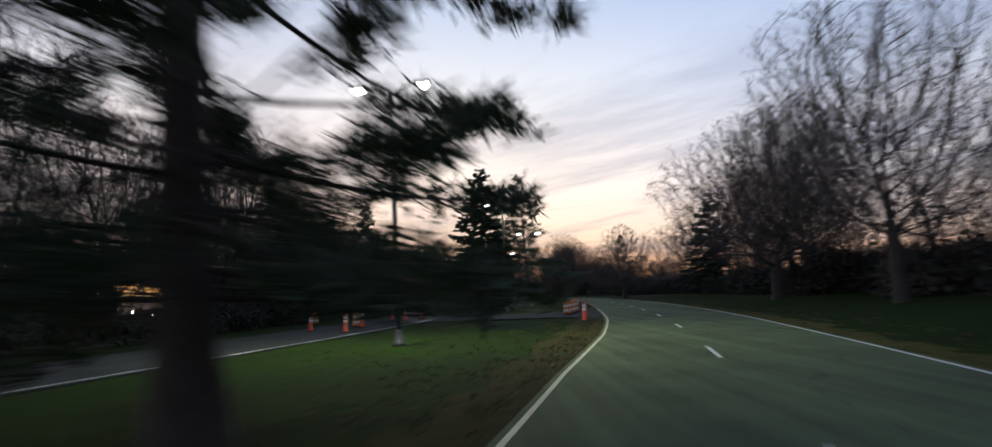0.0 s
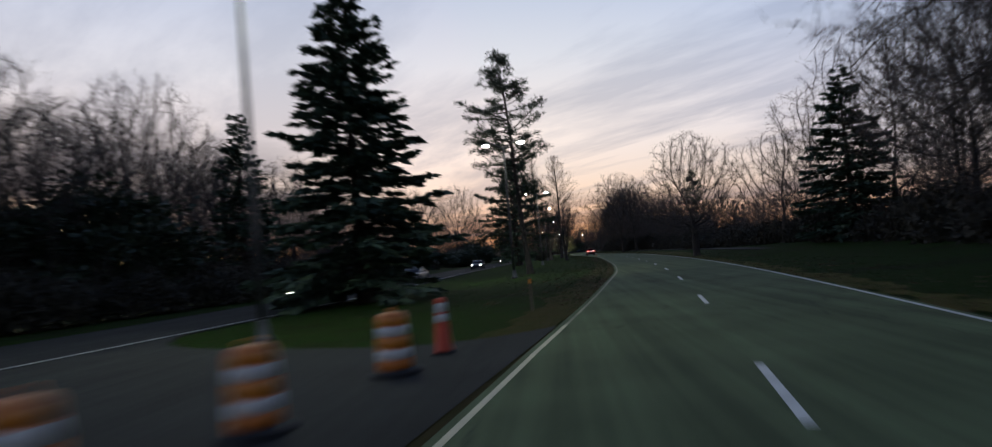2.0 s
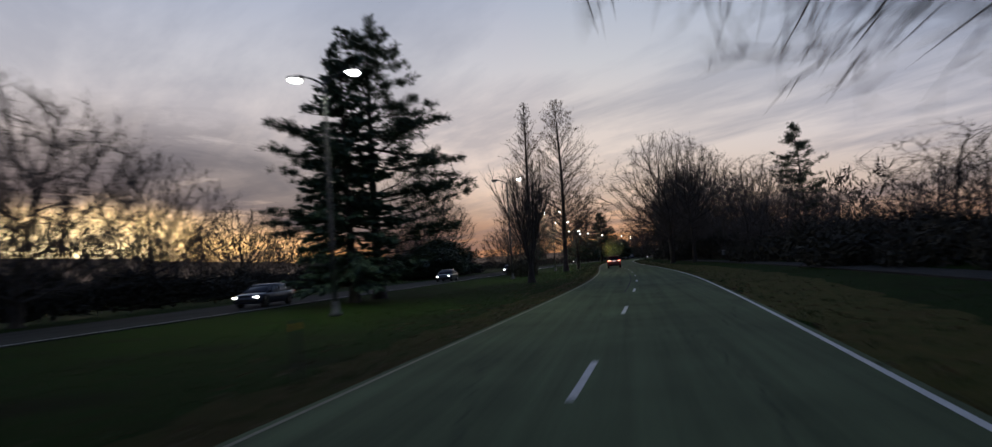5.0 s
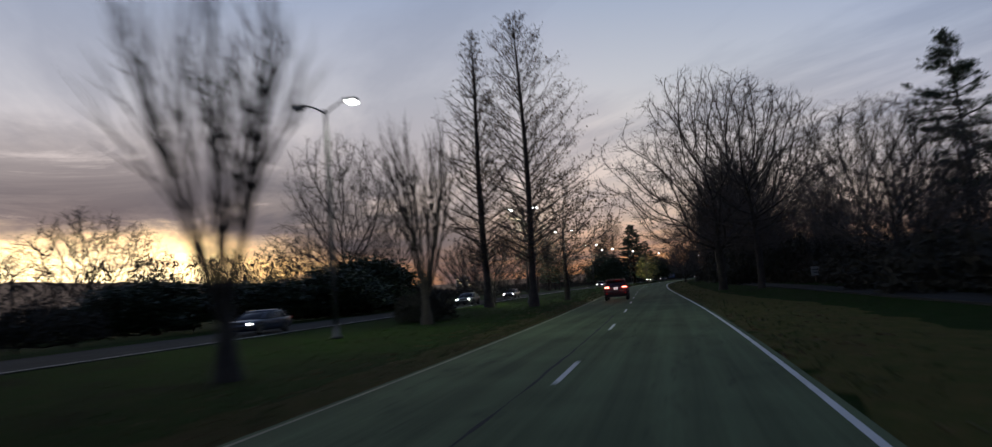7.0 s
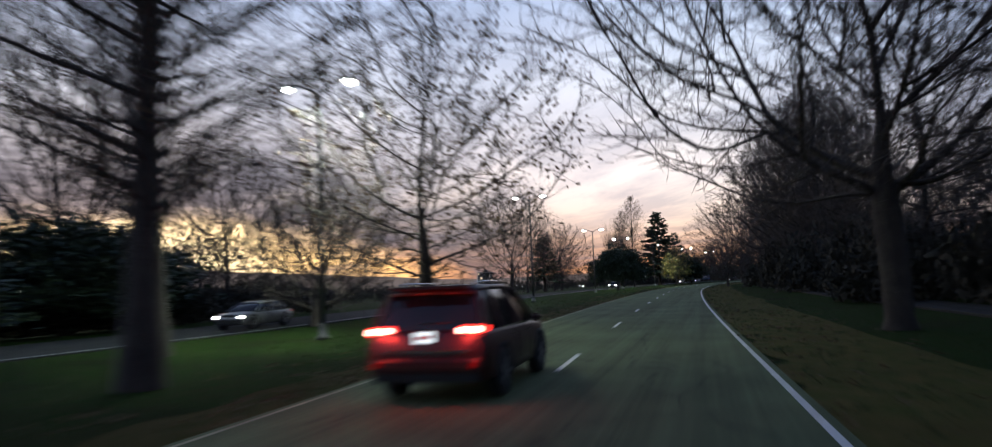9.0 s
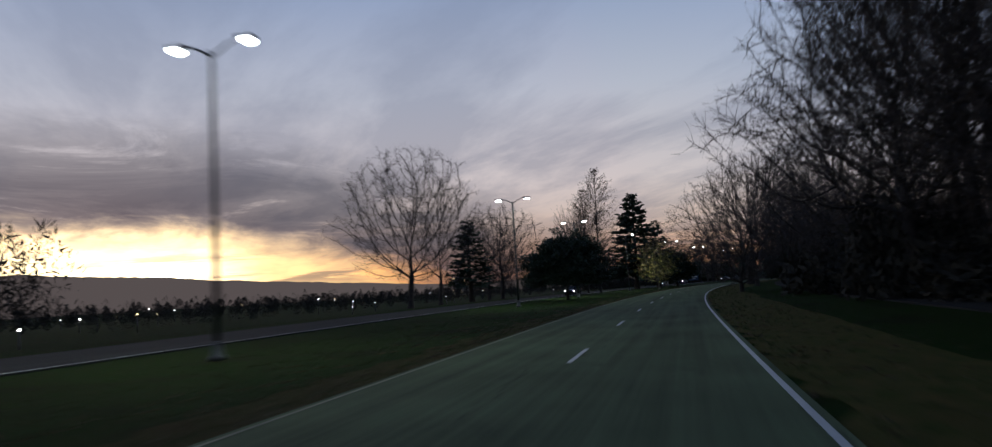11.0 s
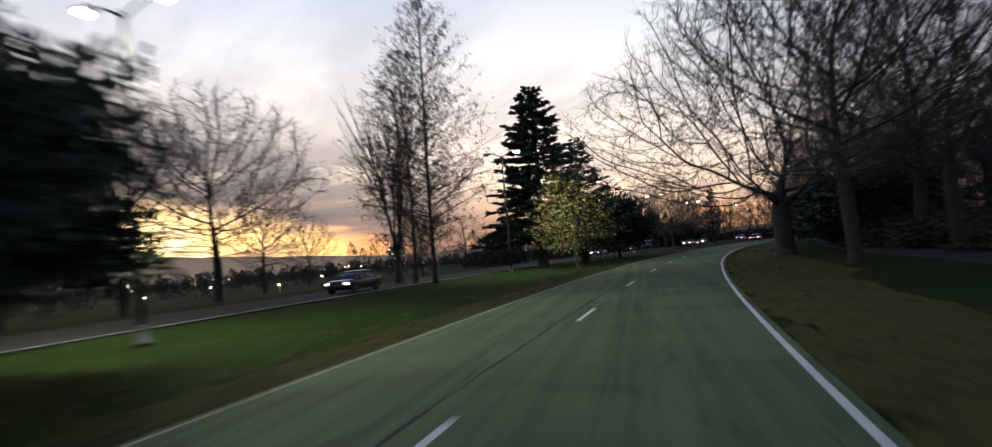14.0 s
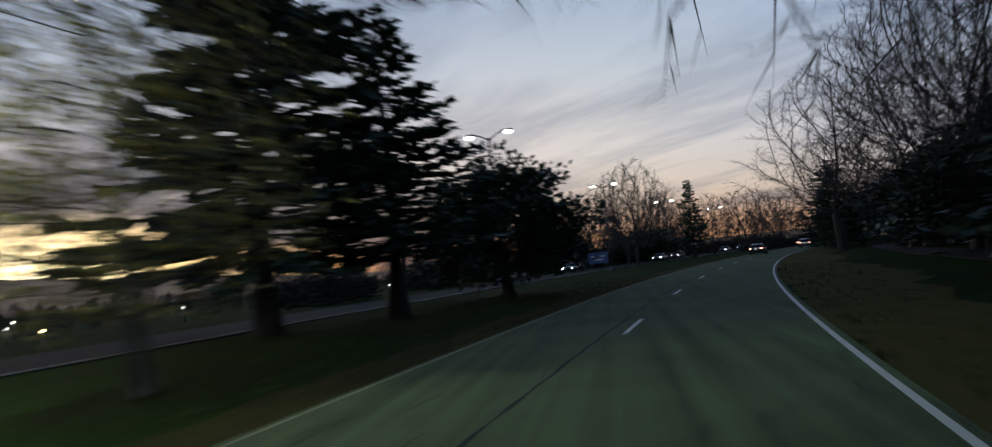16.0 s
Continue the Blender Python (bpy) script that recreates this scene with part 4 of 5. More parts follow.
# the wooded side
place(spread_oak, 25.8, 61.0, 60, 0.93, 0.85)
place(upright, 31, 66, 210, 1.0, 1.4)
place(oak_b, 32.5, 73.0, 300, 1.0, 1.0)
place(oak_b, 36.6, 92.3, 20, 0.95)
place(spruce_b, 38.5, 115.1, 0, 1.0, 1.25)
place(field_oak, 24.3, 119.6, 200, 0.94, 0.88)
place(oak, 27.2, 232.2, 90, 1.08, 1.05)
place(pine_a, 46.2, 222.6, 10, 0.95, 0.9)
place(low_fork, 25.4, 329.7, 0, 0.82, 0.72)
place(upright, 30.6, 334.0, 70, 0.6, 0.8)
place(spread_oak, 30.6, 380.5, 170, 1.08, 1.1)

rng = np.random.default_rng(12)


def woodland(y0, y1, near, deep, side, step, tall, brush, trees):
    """Trees and undergrowth scattered along one side of the road between two offsets."""
    y = y0
    while y < y1:
        x, yy, turn = on_road(y, side * (near + rng.uniform(0, 3)))
        if brush:
            place(bush_a if rng.uniform() < 0.5 else bush_b, x, yy, rng.uniform(0, 360), rng.uniform(*brush), rng.uniform(1.0, 1.5))
        for row in range(trees):
            x, yy, turn = on_road(y + rng.uniform(0, step), side * (near + 2 + deep * (row + rng.uniform(0, 1)) / trees))
            kind = (wood_tree, wood_tree_b, wood_tree_c)[rng.integers(0, 3)]
            place(kind, x, yy, rng.uniform(0, 360), rng.uniform(*tall), rng.uniform(0.7, 1.1))
        y += step * rng.uniform(0.8, 1.2)


woodland(15, 150, 20, 20, 1, 8.5, (0.55, 0.95), (1.3, 1.9), 1)
woodland(40, 150, 30, 20, 1, 12, (0.75, 1.0), (1.5, 2.1), 1)
woodland(150, 238, 16, 20, 1, 7.5, (0.35, 0.52), (0.9, 1.5), 1)
woodland(165, 245, 26, 20, 1, 10, (0.45, 0.6), (1.1, 1.7), 1)
woodland(243, 326, 14, 16, 1, 7.5, (0.5, 0.8), (1.2, 1.8), 1)
woodland(245, 335, 21, 16, 1, 8.5, (0.65, 0.95), (1.6, 2.3), 1)
woodland(338, 480, 17, 30, 1, 8, (0.6, 0.95), (0.5, 0.9), 2)
woodland(388, 452, 18, 14, 1, 6, (0.6, 0.85), None, 2)
woodland(480, 640, 10, 22, 1, 14, (0.55, 0.9), (1.6, 2.4), 1)
woodland(10, 132, 33, 18, -1, 8, (0.75, 1.05), (0.7, 1.3), 1)
woodland(132, 225, 42, 40, -1, 13, (0.35, 0.6), (0.9, 1.4), 1)
woodland(232, 270, 34, 10, -1, 5, (0.4, 0.6), (0.8, 1.2), 1)
woodland(430, 640, 33, 26, -1, 15, (0.4, 0.8), (1.0, 1.6), 1)
woodland(520, 640, 6, 8, -1, 15, (0.4, 0.6), (0.8, 1.2), 1)
for x, y, tall, wide in ((-12, 229, 0.6, 1.15), (-17, 222, 0.5, 1.1), (-21, 213, 0.55, 1.2), (-14, 241, 0.8, 1.3), (-18, 248, 0.75, 1.2)):
    place(round_evergreen, x, y, 31 * x, tall, wide)
place(oak_b, -17.0, 259.0, 0, 0.8)
place(low_fork, -55, 240, 0, 1.5, 1.6)
place(low_fork, -73, 232, 90, 1.4, 1.6)
place(low_fork, -86, 226, 200, 1.4, 1.6)
place(oak_b, -50, 264, 200, 0.6)
place(small_conifer, -12.1, 358, 0, 0.75, 1.2)
for x, y, tall, wide in ((-24, 60, 1.0, 1.0), (-30, 84, 1.1, 1.1), (-38, 70, 1.1, 1.1), (-31, 100, 0.9, 1.0), (-40, 92, 1.05, 1.1), (-33, 45, 1.0, 1.0), (-24, 112, 0.8, 0.9), (-26, 30, 1.0, 1.1), (-22, 126, 0.8, 0.9), (-30, 119, 0.9, 1.0), (-28, 141, 0.7, 0.9), (-38, 134, 0.85, 1.0), (-25, 160, 0.6, 0.8), (-35, 162, 0.65, 0.8)):
    place(oak_c, x, y, 57 * x, tall, wide)
for x, y, tall, wide in ((30, 50, 1.1, 1.5), (34, 70, 1.1, 1.4), (38, 80, 1.15, 1.4), (41, 62, 1.1, 1.5), (43, 105, 1.0, 1.4), (39, 137, 0.75, 1.2), (45, 147, 0.75, 1.2), (38, 216, 0.66, 1.1), (34.5, 204, 0.55, 0.9), (41, 234, 0.85, 1.2), (24, 40, 1.0, 1.4), (44, 118, 1.1, 1.5), (49, 108, 1.15, 1.5), (42, 129, 0.95, 1.3)):
    place(upright, x, y, 41 * x, tall, wide)
place(oak, 31.2, 295.0, 40, 1.15, 0.88)
place(oak_b, 35.0, 299.5, 150, 1.2, 0.95)
place(wood_tree_b, 34.2, 292.5, 75, 1.15, 1.0)
place(oak_b, 33.5, 311.0, 140, 0.95, 1.0)
place(oak_b, 37, 303.0, 240, 1.1, 1.2)
place(oak, 35.0, 288.5, 130, 1.1, 0.9)
place(upright, 33.5, 283.0, 200, 1.0, 1.2)
place(oak, 37.0, 281.0, 310, 1.1, 0.95)
place(oak_b, 37.5, 375.0, 30, 1.1, 1.1)
place(oak_b, 41.0, 386.0, 120, 1.05, 1.1)
place(upright, 36.0, 367.0, 30, 1.05, 1.2)
place(wood_tree_b, 33, 290, 20, 1.05, 1.2)
place(wood_tree, 35, 297, 80, 1.1, 1.2)
place(oak_c, 34.0, 320.0, 10, 0.8, 0.9)
place(oak_b, 33.0, 250.0, 70, 0.9, 1.0)
place(oak_b, 42, 415.0, 170, 0.8, 0.9)
place(oak_b, 47.5, 437.0, 20, 0.75, 0.9)
place(upright, 45, 422, 100, 0.85, 1.3)
place(upright, 40, 402, 10, 0.8, 1.3)
place(oak_b, 44, 396, 270, 0.75, 0.9)
place(fan, 8.0, 201.8, 140, 1.12, 1.05)
place(bush_b, 6.2, 206.5, 30, 0.9, 0.55)
place(oak_c, 28, 490, 40, 0.85)
place(small_conifer, 39, 508, 0, 0.85)
place(oak_c, 34, 527, 90, 0.75)
place(oak_c, 47, 540, 200, 0.7)
place(upright, 46.5, 451, 20, 0.92, 1.4)
place(upright, 57, 442, 120, 0.9, 1.3)
place(oak_c, 53, 470, 10, 0.75)
place(oak_c, 64, 500, 100, 0.7)
place(oak_c, 80, 525, 10, 0.7)
place(spruce_b, 50, 462, 10, 0.6, 0.8)
for x, y, tall, wide in ((27, 505, 0.8, 1.0), (20, 530, 0.85, 1.1), (36, 548, 0.8, 1.0), (8, 545, 0.8, 1.1), (58, 560, 0.8, 1.1), (72, 585, 0.85, 1.1), (46, 585, 0.8, 1.2), (92, 560, 0.8, 1.1), (104, 600, 0.85, 1.2)):
    place(oak_c, x, y, 37 * x, tall, wide)
for x, y, tall, wide in ((66, 492, 0.95, 1.7), (78, 516, 1.1, 1.8), (31, 520, 0.8, 1.5), (60, 474, 0.7, 1.4), (15, 512, 0.7, 1.4)):
    place(round_evergreen, x, y, 23 * x, tall, wide)
place(spruce_b, 62, 505, 40, 0.85, 1.2)
for x, y, tall, wide in ((41, 399, 0.8, 1.3), (46, 416, 0.9, 1.4), (52, 436, 1.0, 1.5), (39, 386, 0.7, 1.2)):
    place(round_evergreen, x, y, 29 * x, tall, wide)
place(spruce_b, 25, 545, 120, 0.75, 1.1)
place(oak_b, 30.1, 227.4, 250, 0.95, 0.95)
place(oak_b, 29.8, 362.3, 190, 1.0, 1.0)
place(oak_b, -11.7, 366.8, 40, 0.72, 0.8)
place(oak, -25, 101, 30, 1.0, 0.8)
place(oak, -29, 124, 130, 0.8, 0.7)
for x, y, tall, turn in ((-27, 92, 1.5, 0), (-30, 102, 1.8, 50), (-31, 113, 1.5, 100), (-34, 96, 1.7, 150), (-28, 82, 1.3, 200), (-33, 122, 1.3, 20)):
    place(bush_a, x, y, turn, tall, 1.4)
for p in PATTERNS:
    retire(p)


# ======================= far woods, hills and town =======================
def far_woods(name, line, height, step, seed, label, full=1.0):
    """A distant belt of trees along a line: thin stems and a ragged mass of twigs, too many to count."""
    r = np.random.default_rng(seed)
    pts = np.array(line, float)
    seg = np.linalg.norm(np.diff(pts, axis=0), axis=1)
    run = np.concatenate([[0], np.cumsum(seg)])
    chunks = []
    s = 0.0
    while s < run[-1]:
        p = np.array([np.interp(s, run, pts[:, 0]), np.interp(s, run, pts[:, 1])]) + r.normal(size=2) * step * 0.8
        h = height * r.uniform(0.5, 1.15)
        w = h * r.uniform(0.25, 0.45)
        m = int(190 * (1 + full) / 2)
        e = r.uniform(0.0, 1.0, m) ** 0.8
        a = r.uniform(0, 6.283, m)
        rad = w * np.sin(np.pi * np.clip(0.12 + 0.85 * e, 0, 1)) * np.sqrt(r.uniform(0.1, 1, m))
        c = np.stack([p[0] + rad * np.cos(a), p[1] + rad * np.sin(a), h * e * 0.95 - 1.0], 1)
        chunks.append(leaf_arrays(c, r.normal(size=(m, 3)) * [0.6, 0.6, 0.8] + [0, 0, 0.7], r.uniform(0.5, 1.5, m) * h / 12, r.uniform(0.04, 0.14, m) * full * h / 12, r))
        s += step * r.uniform(0.6, 1.4)
    v, f = joined(chunks)
    return tagged(array_object(name, v, f, BRUSH), label, "woods", kind="stuff")


def along(y0, y1, off, k=12):
    return [on_road(y, off)[:2] for y in np.linspace(y0, y1, k)]


far_woods("far_woods", along(-60, 150, -62), 12, 2.2, 1, "dark belt of leafless trees beyond the far carriageway", 1.3)
far_woods("far_woods", along(150, 330, -105), 11, 3.2, 2, "low dark belt of scrub and trees on the sunset side")
far_woods("far_woods", along(330, 640, -75), 3.6, 1.8, 13, "low scrub along the river bank", 2.0)
far_woods("far_woods", along(280, 640, -120), 4.2, 1.2, 23, "dark belt of low trees by the shore", 2.2)
far_woods("far_woods", along(260, 640, -170), 4.6, 1.5, 3, "low dark shoreline trees against the sunset", 2.4)
far_woods("far_woods", along(-40, 340, 58), 13, 3.5, 4, "dark woods behind the roadside trees")
far_woods("far_woods", along(380, 560, 46), 15, 2.4, 15, "dark woods close behind the roadside trees")
far_woods("far_woods", along(230, 330, 40), 14, 2.6, 16, "dark woods close behind the roadside trees")
far_woods("far_woods", along(340, 660, 75), 13, 4.5, 5, "dark woods behind the roadside trees")
far_woods("far_woods", [(-120, 640), (-40, 690), (60, 720), (160, 740), (300, 760)], 16, 3.0, 6, "dark trees where the road turns away", 1.6)
far_woods("far_woods", [(-700, 300), (-620, 700), (-400, 1000), (-120, 1150), (200, 1200)], 14, 9.0, 7, "far dark tree line on the horizon")


far_woods("far_woods", [(-145, 322), (-120, 338), (-88, 352)], 18, 1.1, 8, "clump of dark evergreens near the shore")


def far_ridge():
    """Hills on the horizon, all round, their haze painted as a glow; highest across the river, under the sunset."""
    verts, faces = [], []
    k = 900
    for i in range(k):
        a = 2 * math.pi * i / k
        r = 3000
        left = (math.degrees(a) - 90 + 180) % 360 - 180
        h = float(np.interp(left, [-180, -60, 5, 18, 26, 38, 50, 90, 140, 180], [50, 40, 34, 36, 62, 118, 148, 140, 60, 50]))
        h *= 1 + 0.14 * noise.noise((math.cos(a) * 5, math.sin(a) * 5, 1.0)) + 0.05 * noise.noise((math.cos(a) * 26, math.sin(a) * 26, 4.0)) + 0.035 * noise.noise((math.cos(a) * 110, math.sin(a) * 110, 7.0))
        verts += [(r * math.cos(a), r * math.sin(a), -20), ((r + 120) * math.cos(a), (r + 120) * math.sin(a), h), ((r + 500) * math.cos(a), (r + 500) * math.sin(a), -20)]
    for i in range(k):
        a, b = 3 * i, 3 * ((i + 1) % k)
        faces += [(a, b, b + 1, a + 1), (a + 1, b + 1, b + 2, a + 2)]
    return mesh_object("backdrop_hills", verts, faces, HAZE_GLOW, smooth=True)


# distance haze is put in as the hills' own even mauve-grey glow
HAZE_GLOW = glowing("hill_haze_glow", (0.150, 0.118, 0.108), 0.8)
tagged(far_ridge(), "wooded hills along the horizon, haze painted as a glow", "hills", kind="structure")

CONCRETE = material("concrete", (0.28, 0.27, 0.25), (0.38, 0.36, 0.33), 0.9, 0.4, 6.0, 0.2)
DARK_GLASS = material("dark_window", (0.02, 0.022, 0.026), (0.035, 0.037, 0.042), 0.12, 0.5, 3.0, 0.0)
LIT_WINDOW = glowing("lit_window", (1.0, 0.72, 0.38), 1.6)
tower = tagged(new("apartment_tower"), "far grey apartment tower with rows of windows", "building")
part("wall", box_bm((22, 16, 26), (0, 0, 13)), CONCRETE, tower)
part("roof", box_bm((23, 17, 0.8), (0, 0, 26.4)), CONCRETE, tower)
part("roof_house", box_bm((6, 5, 3), (2, 0, 28.3)), CONCRETE, tower)
for floor_no in range(8):
    for bay in range(6):
        lit = (floor_no * 5 + bay * 3) % 7 == 0
        part("window", box_bm((2.2, 0.3, 1.7), (-9 + 3.6 * bay, -8.05, 2.2 + 3.1 * floor_no)), LIT_WINDOW if lit else DARK_GLASS, tower)
tower.matrix_basis = pose(-294, 1185, -4, 0, 0, 20)

# the walking trail on the wooded side
tagged(ribbon("trail", 120, 560, 11.9, 14.3, 0.16, OLD_ASPHALT, 0.9), "narrow asphalt trail along the wood's edge", "path", kind="structure")


# ======================= street lamps =======================
def street_lamp(label, glow, other):
    """A tall steel pole with two gull-wing arms and a flat lamp head on each."""
    lamp = tagged(new("street_lamp"), label, "street lamp", "street lamps on the median")
    part("base", turned_bm([(0.26, 0.0), (0.26, 0.12), (0.17, 0.16), (0.14, 0.55), (0.12, 0.6)], 16), STEEL, lamp)
    part("pole", turned_bm([(0.105, 0.5), (0.10, 3.0), (0.075, 9.6), (0.07, 9.75), (0.02, 9.8)], 14), STEEL, lamp)
    for s in (-1, 1):
        us = np.linspace(0, 1, 7)
        pts = [(s * (0.05 + 0.95 * u), 0, 9.62 + 0.42 * math.sin(u * 1.45)) for u in us]
        v, f = tube_arrays(pts, np.linspace(0.05, 0.035, 7), 8)
        array_object("arm", v, f, STEEL, lamp, True)
        bm = box_bm((0.74, 0.34, 0.13), (s * 1.33, 0, 10.06), 0.045, 3)
        for vert in bm.verts:
            if abs(vert.co.x) > 1.45:
                vert.co.y *= 0.72
        head = part("lamp_head", bm, STEEL, lamp)
        part("lens", turned_bm([(0.10, -0.085), (0.155, -0.05), (0.16, 0.0)], 16, Matrix.Translation((s * 1.38, 0, 9.99)) @ Matrix.Diagonal((1.75, 0.95, 1.5, 1))), glow if s > 0 else other, head, "lamp glass")
    return lamp


LAMP_OFF = material("unlit_lamp_glass", (0.20, 0.20, 0.19), (0.28, 0.28, 0.26), 0.3, 3.0, 20.0, 0.0)
lamp_bright = street_lamp("steel street lamp with two lit heads on curved arms", LAMP_GLOW, LAMP_GLOW)
lamp_half = street_lamp("steel street lamp with one head lit and one dark", LAMP_GLOW, LAMP_OFF)
HALF_LIT = (4, 9)
LAMPS = [(-3.9, 27.0, 10, 1.04), (1.6, 64.5, 7, 1.04), (6.3, 98.9, 4, 1.05), (7.4, 145, 2, 1.05), (7.4, 191.5, 0, 1.1), (7.8, 233.4, -2, 1.0), (5.6, 276, -2, 1.05), (5.2, 318.3, 0, 1.0), (6.4, 346.3, 2, 1.0),
         (9.7, 386.3, 8, 1.04), (17.1, 422.2, 12, 1.05), (24, 462, 18, 1.05), (34, 501.1, 22, 1.05), (48, 540, 25, 1.05)]
for k, (x, y, yaw, tall) in enumerate(LAMPS):
    copy_thing(lamp_half if k in HALF_LIT else lamp_bright, pose(x, y, -0.02, 0, 0, -yaw) @ Matrix.Diagonal((1, 1, tall, 1)))
retire(lamp_bright)
retire(lamp_half)
LAMP_POWER = (2200, 700, 800, 900, 2000, 2600, 900, 1100, 2200, 3400)
for k, (x, y, yaw, tall) in enumerate(LAMPS[:10]):
    for s in (1,) if k in HALF_LIT else (-1, 1):
        light = bpy.data.lights.new("lamp_light", "SPOT")
        light.energy, light.color, light.spot_size, light.spot_blend, light.shadow_soft_size = LAMP_POWER[k], (0.90, 1.0, 0.80), radians(150), 0.6, 0.15
        c, sn = math.cos(radians(-yaw)), math.sin(radians(-yaw))
        lamp_ob = new("lamp_light", light)
        lamp_ob.matrix_world = look((x + s * 1.38 * c, y + s * 1.38 * sn, 9.80 * tall), (x + s * 2.6 * c, y + s * 2.6 * sn, 0))


def distant_lamp(label, glow, size):
    lamp = tagged(new("distant_lamp"), label, "street lamp", "far lamps")
    part("pole", turned_bm([(0.12, 0), (0.08, 1.0)], 6, Matrix.Diagonal((1, 1, 7.6, 1))), STEEL, lamp)
    part("lamp_head", turned_bm([(size * 0.6, 7.5), (size, 7.7), (size * 0.7, 7.5 + 2 * size), (0.05, 7.6 + 2.3 * size)], 10), glow, lamp)
    return lamp


WARM_GLOW = glowing("warm_lamp_glow", (1.0, 0.62, 0.25), 14.0)
for glow, label, count, seed in ((DIM_LAMP, "far white lamp on a thin pole", 16, 3), (WARM_GLOW, "far amber lamp on a thin pole", 10, 4)):
    lamp = distant_lamp(label, glow, 0.20)
    r = np.random.default_rng(seed)
    for k in range(count):
        x, y, _ = on_road(40 + 320 * (k + r.uniform()) / count, -r.uniform(55, 150))
        copy_thing(lamp, pose(x, y, -3.5 - 2.0 * r.uniform()) @ Matrix.Diagonal((1, 1, r.uniform(0.5, 0.95), 1)))
    for k in range(12):
        x, y, _ = on_road(420 + 220 * (k + r.uniform()) / 12, 14 + 50 * r.uniform())
        copy_thing(lamp, pose(x, y, 0.8) @ Matrix.Diagonal((1, 1, r.uniform(0.4, 0.7), 1)))
    for k in range(44):
        x, y, _ = on_road(300 + 450 * (k + r.uniform()) / 44, -r.uniform(90, 430))
        copy_thing(lamp, pose(x, y, -5.0) @ Matrix.Diagonal((1.6, 1.6, r.uniform(0.4, 0.9), 1)))
    retire(lamp)

# ======================= road works =======================
ORANGE = material("orange_plastic", (0.66, 0.20, 0.03), (0.52, 0.15, 0.025), 0.5, 3.0, 20.0, 0.1)
RED_ORANGE = material("red_orange_plastic", (0.66, 0.075, 0.025), (0.50, 0.06, 0.02), 0.5, 3.0, 20.0, 0.1)
WHITE_SHEET = material("reflective_sheeting", (0.78, 0.76, 0.70), (0.60, 0.58, 0.52), 0.35, 4.0, 40.0, 0.1)
AMBER_SHEET = material("orange_sheeting", (0.75, 0.26, 0.03), (0.60, 0.20, 0.03), 0.35, 4.0, 40.0, 0.1)
RUBBER = material("black_rubber", (0.018, 0.018, 0.018), (0.035, 0.034, 0.032), 0.85, 3.0, 30.0, 0.3)


def traffic_cone():
    """A tall cone on a square base, with two white collars."""
    cone = tagged(new("traffic_cone"), "tall orange-red traffic cone with two white reflective collars", "traffic cone", "cones at the crossing")
    part("base", box_bm((0.40, 0.40, 0.05), (0, 0, 0.025), 0.012), RUBBER, cone)

    def r(z):
        return 0.165 - 0.075 * z / 1.04

    part("body", turned_bm([(0.185, 0.045), (r(0.08), 0.08), (r(1.0), 1.0), (r(1.04) * 0.86, 1.04), (0.05, 1.05)], 24), RED_ORANGE, cone)
    for z0, z1 in ((0.60, 0.74), (0.78, 0.95)):
        part("collar", turned_bm([(r(z0), z0), (r(z0) + 0.006, z0 + 0.004), (r(z1) + 0.006, z1 - 0.004), (r(z1), z1)], 24), WHITE_SHEET, cone, "white reflective collar")
    v, f = tube_arrays([(-0.045, 0, 1.04), (-0.04, 0, 1.09), (0, 0, 1.11), (0.04, 0, 1.09), (0.045, 0, 1.04)], [0.012] * 5, 6)
    array_object("grip", v, f, RUBBER, cone, True)
    return cone


def traffic_drum():
    """A channelling drum: stepped orange barrel, white and orange bands, rubber ring and handle."""
    drum = tagged(new("traffic_drum"), "orange and white striped traffic drum beside the road", "traffic drum", "drums at the crossing")
    part("base", turned_bm([(0.40, 0.0), (0.40, 0.06), (0.30, 0.10)], 24), RUBBER, drum)
    levels = [(0.285, 0.08), (0.285, 0.24), (0.272, 0.25), (0.272, 0.42), (0.260, 0.43), (0.260, 0.60), (0.248, 0.61), (0.248, 0.78), (0.236, 0.79), (0.236, 0.92), (0.20, 0.98), (0.05, 1.0)]
    part("barrel", turned_bm(levels, 28), ORANGE, drum)
    for z0, rad, mat in ((0.26, 0.274, WHITE_SHEET), (0.44, 0.262, AMBER_SHEET), (0.62, 0.250, WHITE_SHEET), (0.80, 0.238, AMBER_SHEET)):
        h = 0.15 if z0 < 0.8 else 0.11
        part("band", turned_bm([(rad, z0), (rad + 0.006, z0 + 0.004), (rad + 0.006, z0 + h), (rad, z0 + h + 0.004)], 28), mat, drum)
    v, f = tube_arrays([(-0.10, 0, 0.98), (-0.09, 0, 1.05), (0, 0, 1.08), (0.09, 0, 1.05), (0.10, 0, 0.98)], [0.018] * 5, 7)
    array_object("handle", v, f, ORANGE, drum, True)
    return drum


cone, drum = traffic_cone(), traffic_drum()
for x, y, turn in ((5.35, 40.4, 12), (5.9, 43.9, 40), (7.5, 59.2, 5), (-6.1, 60.3, 20), (-8.8, 61.5, 70), (-7.2, 57.7, 33), (-13.0, 62.4, 0), (-8.9, 41.5, 10), (-8.8, 46.6, 25), (-11.9, 45.1, 60)):
    copy_thing(cone, pose(x, y, 0.03 if y > 43 else 0.0, 0, 0, turn))
for x, y, turn in ((5.65, 51.2, 40), (6.3, 53.8, 15), (7.05, 57.2, 80), (-15.5, 61.0, 30), (-9.6, 48.8, 10)):
    copy_thing(drum, pose(x, y, 0.028, 0, 0, turn))
retire(cone)
retire(drum)

